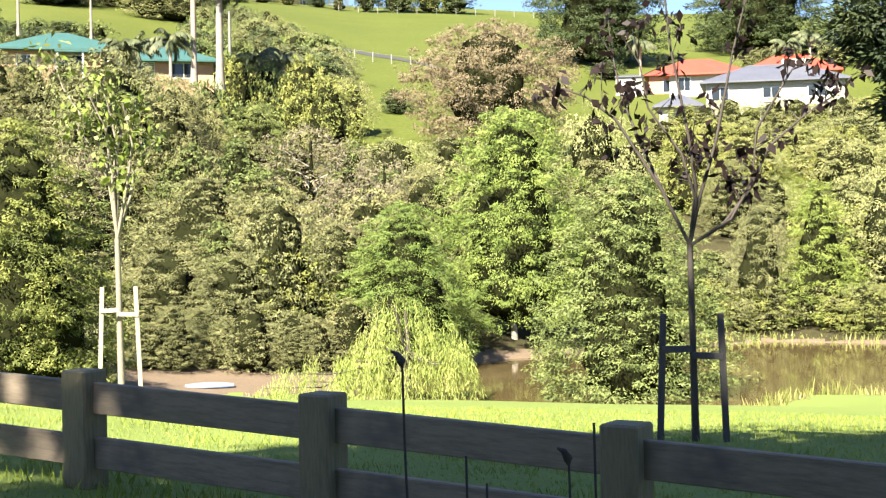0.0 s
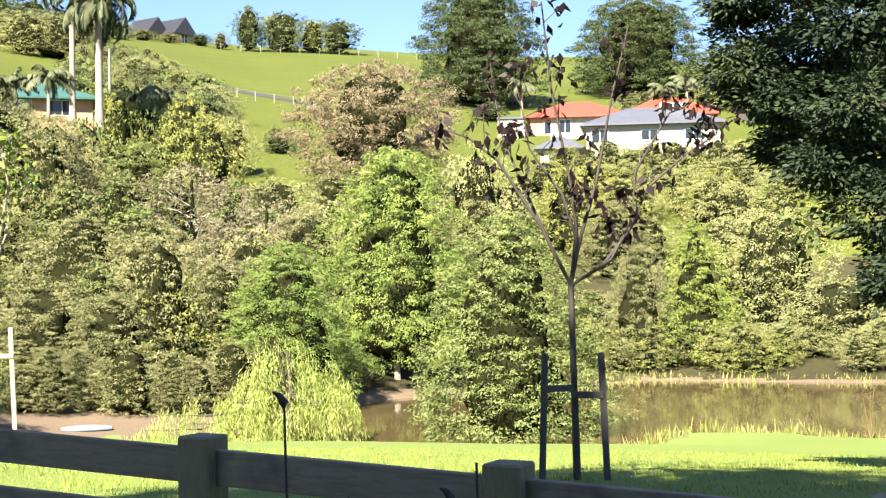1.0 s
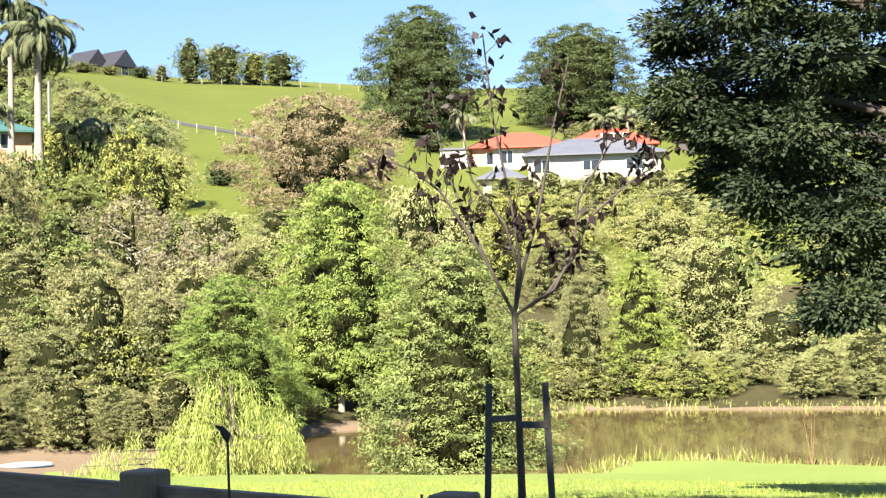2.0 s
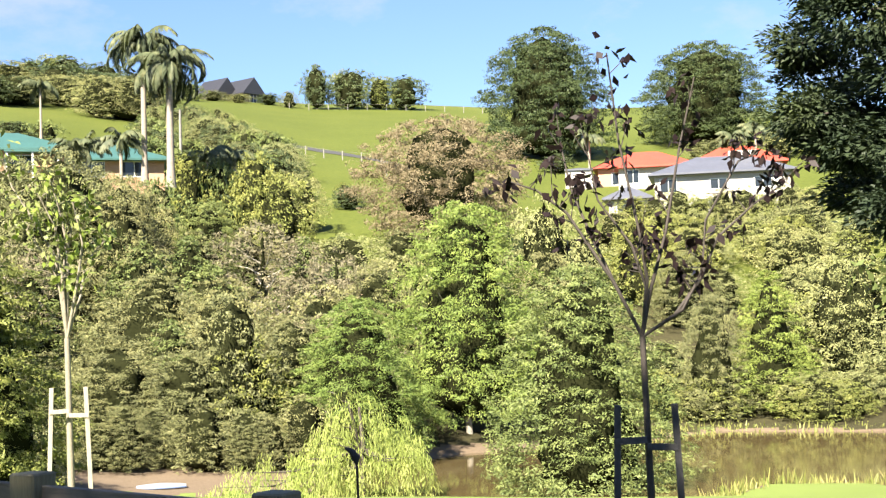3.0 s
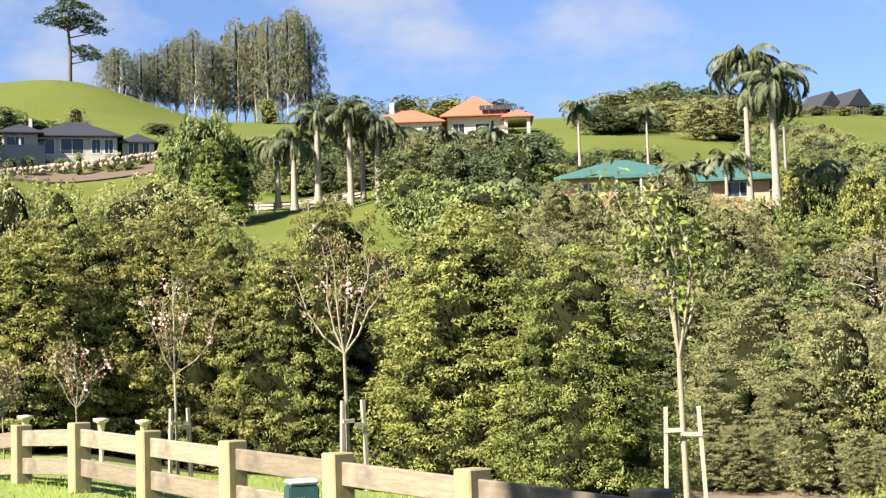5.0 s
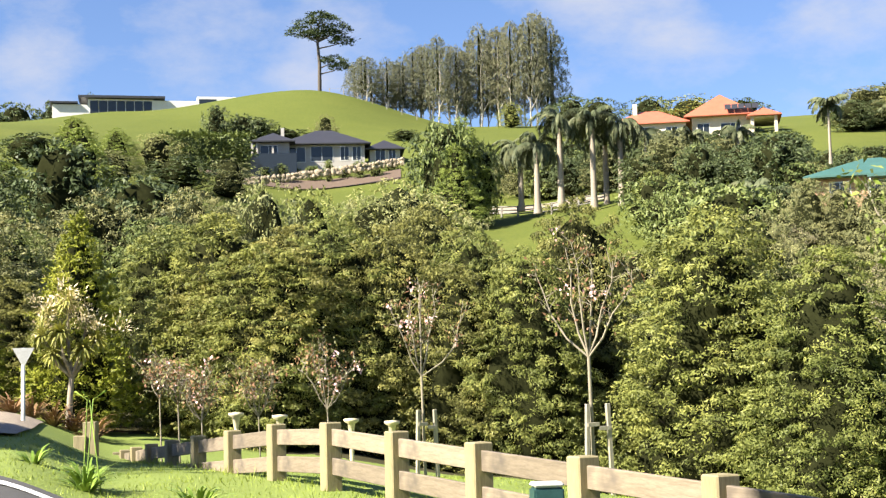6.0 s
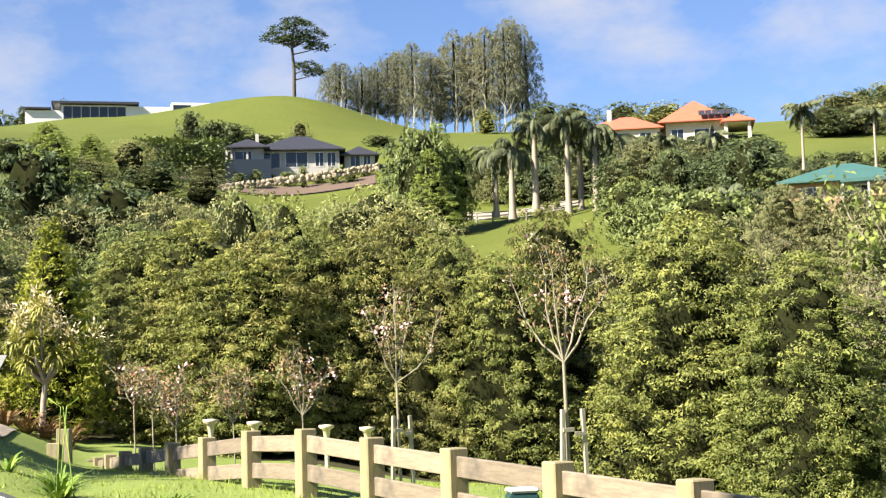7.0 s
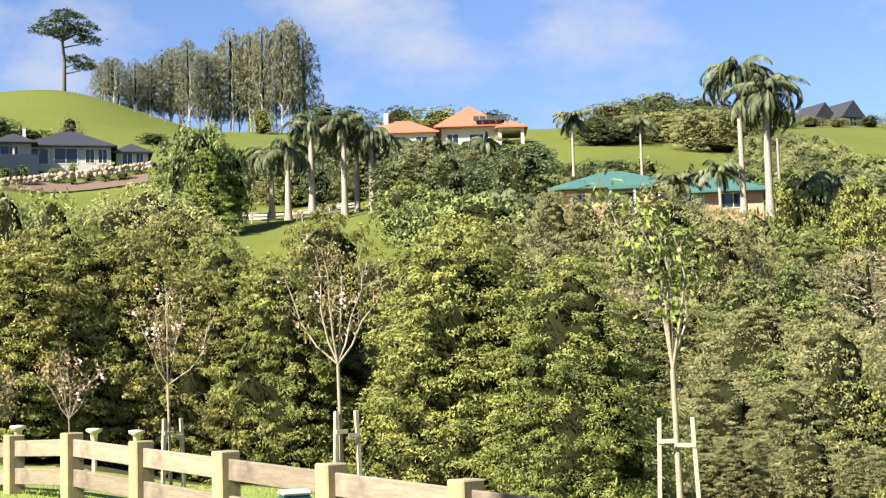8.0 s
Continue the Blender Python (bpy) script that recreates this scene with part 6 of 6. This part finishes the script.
M_HULLBLUE = grain_material("boat_trim", (0.10, 0.14, 0.25), (0.14, 0.19, 0.32), scale=3, rough=0.4, bumpy=0.05)
x, y = spot(9.3, 54.5)
bo = thing("upturned_dinghy", pose(x, y, float(ground(x, y)) + 0.02, 0, 0, 8), "small white dinghy lying on the mud beach", "boat")
rows = []
for i in range(11):
    f = i / 10
    w = 0.62 * math.sin(math.pi * (0.10 + 0.86 * (1 - f))) ** 0.6
    for j in range(9):
        a = math.pi * j / 8
        rows.append(((f - 0.5) * 1.8, -math.cos(a) * w * 0.7, 0.03 + math.sin(a) * 0.15 * (0.6 + 0.4 * math.sin(math.pi * f))))
qs = [(i * 9 + j, i * 9 + j + 1, (i + 1) * 9 + j + 1, (i + 1) * 9 + j) for i in range(10) for j in range(8)]
hang("hull", quad_mesh("hull", np.array(rows), np.array(qs), M_HULL), bo)
v, q = tubes([[(rows[i * 9], 0.04) for i in range(11)], [(rows[i * 9 + 8], 0.04) for i in range(11)]], 6)
hang("gunwale", quad_mesh("gunwale", v, q, M_HULLBLUE), bo)

# ---- cabbage tree and cypresses at the bend ----
tree("cypress", 45.9, 39.0, 6.2, 2.9)
tree("cypress", 49.8, 39.0, 4.6, 2.2)


def cabbage_tree(bearing, dist, top):
    g = np.random.default_rng(14)
    x, y = spot(bearing, dist)
    z = float(ground(x, y)) - 0.1
    ob = thing("cabbage_tree", pose(x, y, z, 0, 0, bearing), "cabbage tree with spiky leaf heads and forked stem", "tree")
    h = top - z
    heads = ((-0.5, 0.1, h * 0.86), (0.0, -0.1, h * 0.94), (0.5, 0.1, h * 0.80), (-0.2, -0.3, h * 0.72), (0.35, -0.2, h * 0.60), (0.68, 0.0, h * 0.66), (-0.6, 0.0, h * 0.70), (-0.35, -0.1, h * 0.56))
    lines = [[((0, 0, 0), 0.085), ((0.06, 0, h * 0.3), 0.07), ((0.1, 0, h * 0.42), 0.06)]]
    for c in heads:
        lines.append([((0.1, 0, h * 0.40), 0.05), ((c[0] * 0.6, c[1], (h * 0.4 + c[2]) / 2), 0.045), (c, 0.04)])
    v, q = tubes(lines, 8)
    hang("trunk", quad_mesh("trunk", v, q, M_PALMBARK), ob)
    for c in heads:
        vs, qs = [], []
        for i in range(150):
            d = Vector(g.normal(0, 1, 3)).normalized()
            d.z = d.z * 0.8 + 0.15
            L = g.uniform(0.34, 0.54)
            s = d.cross(Vector((0, 0, 1))).normalized() * 0.022
            p0, p1, p2 = Vector(c), Vector(c) + d * L * 0.6, Vector(c) + d * L + Vector((0, 0, -0.12))
            b = len(vs)
            vs += [tuple(p0 - s), tuple(p0 + s), tuple(p1 + s), tuple(p1 - s), tuple(p2 + s * 0.1), tuple(p2 - s * 0.1)]
            qs += [(b, b + 1, b + 2, b + 3), (b + 3, b + 2, b + 4, b + 5)]
        hang("leaf_head", quad_mesh("leaf_head", np.array(vs), np.array(qs), M_CABBAGE), ob)
    v = spray_leaves(g, np.array([(g.normal(0, 0.5), g.normal(-0.2, 0.2), h * 0.86 + g.normal(0, 0.3)) for _ in range(20)]), np.array([(0, -0.5, 0.85)] * 20), 46, 0.11, 0.10, 0.035, -0.2, 0.9)
    hang("flower_plume", quad_mesh("flower_plume", v, np.arange(len(v)).reshape(-1, 4), M_CREAMFLOWER), ob, "cream flower plumes")


M_CREAMFLOWER = leaf_material("cream_flower", (0.42, 0.38, 0.26), (0.55, 0.50, 0.36), (0.66, 0.62, 0.46), patch=5)
cabbage_tree(46.25, 36.5, 4.0)

# ---- fences, gate and drive on the far slopes ----
M_GREYWOOD = grain_material("grey_fence_wood", (0.16, 0.15, 0.135), (0.27, 0.255, 0.23), scale=3, bumpy=0.2)


def far_fence(name, label, points, step, high, rails, width=0.12):
    fc = thing(name, Matrix(), label, "fence", "hill fences")
    pts = []
    for (b0, r0), (b1, r1) in zip(points, points[1:]):
        (x0, y0), (x1, y1) = spot(b0, r0), spot(b1, r1)
        n = max(1, int(math.hypot(x1 - x0, y1 - y0) / step))
        pts += [(x0 + (x1 - x0) * i / n, y0 + (y1 - y0) * i / n) for i in range(n)]
    pts.append(spot(*points[-1]))
    bm = bmesh.new()
    box(bm, (-width / 2, -width / 2, -0.4), (width / 2, width / 2, high))
    me = bpy.data.meshes.new("post")
    bm.to_mesh(me)
    bm.free()
    me.materials.append(M_GREYWOOD)
    for i, (x, y) in enumerate(pts):
        z = float(ground(x, y))
        hang("post", me, fc).matrix_basis = pose(x, y, z)
        if i + 1 < len(pts):
            X, Y = pts[i + 1]
            Z = float(ground(X, Y))
            for k in range(rails):
                hgt = high * (0.92 - 0.3 * k)
                v, q = tubes([[((x, y, z + hgt), 0.07 if rails > 1 else 0.012), ((X, Y, Z + hgt), 0.07 if rails > 1 else 0.012)]], 4)
                hang("rail", quad_mesh("rail", v, q, M_GREYWOOD), fc)


far_fence("drive_fence", "grey timber rail fence along the hill drive", [(31.0, 160), (29.2, 158), (27.2, 152), (25.0, 150)], 2.6, 1.25, 3, 0.16)
far_fence("ridge_fence", "post and wire fence along the ridge", [(4.0, 283), (-2.2, 283), (-6.0, 283)], 3.5, 1.2, 1)
far_fence("hill_fence", "post and wire fence down the hill", [(3.4, 182), (0.4, 172), (0.2, 160)], 3.0, 1.2, 1, 0.11)
far_fence("shoulder_fence", "post and wire fence over the hill's shoulder", [(36.0, 312), (32.5, 300), (30.5, 292)], 3.5, 1.3, 1)
strip("hill_drive", [spot(4.2, 196), spot(2.2, 188), spot(0.9, 180), spot(-0.6, 172)], [spot(4.2, 192), spot(2.2, 184), spot(0.7, 176), spot(-0.9, 168)], 0.06, M_ASPHALT, "narrow sealed drive across the hillside", "road")
strip("terrace_bed", [a for a, _ in TERRACE_BED], [b for _, b in TERRACE_BED], 0.12, M_MULCH, "dark mulched garden bed behind the stone wall", "garden bed")
strip("house_drive", [spot(31, 163), spot(28, 160), spot(25, 155)], [spot(31, 168), spot(28, 165), spot(25, 160)], 0.06, M_GRAVEL, "pale gravel drive by the palms", "road")
# bare leaning power pole on the hillside
x, y = spot(8.3, 140)
pl = thing("power_pole", pose(x, y, float(ground(x, y)) - 0.2), "plain grey wooden power pole on the slope", "pole")
v, q = tubes([[((0, 0, 0), 0.16), ((0, 0, 7.0), 0.11)]], 8)
hang("pole", quad_mesh("pole", v, q, M_GREYWOOD), pl)
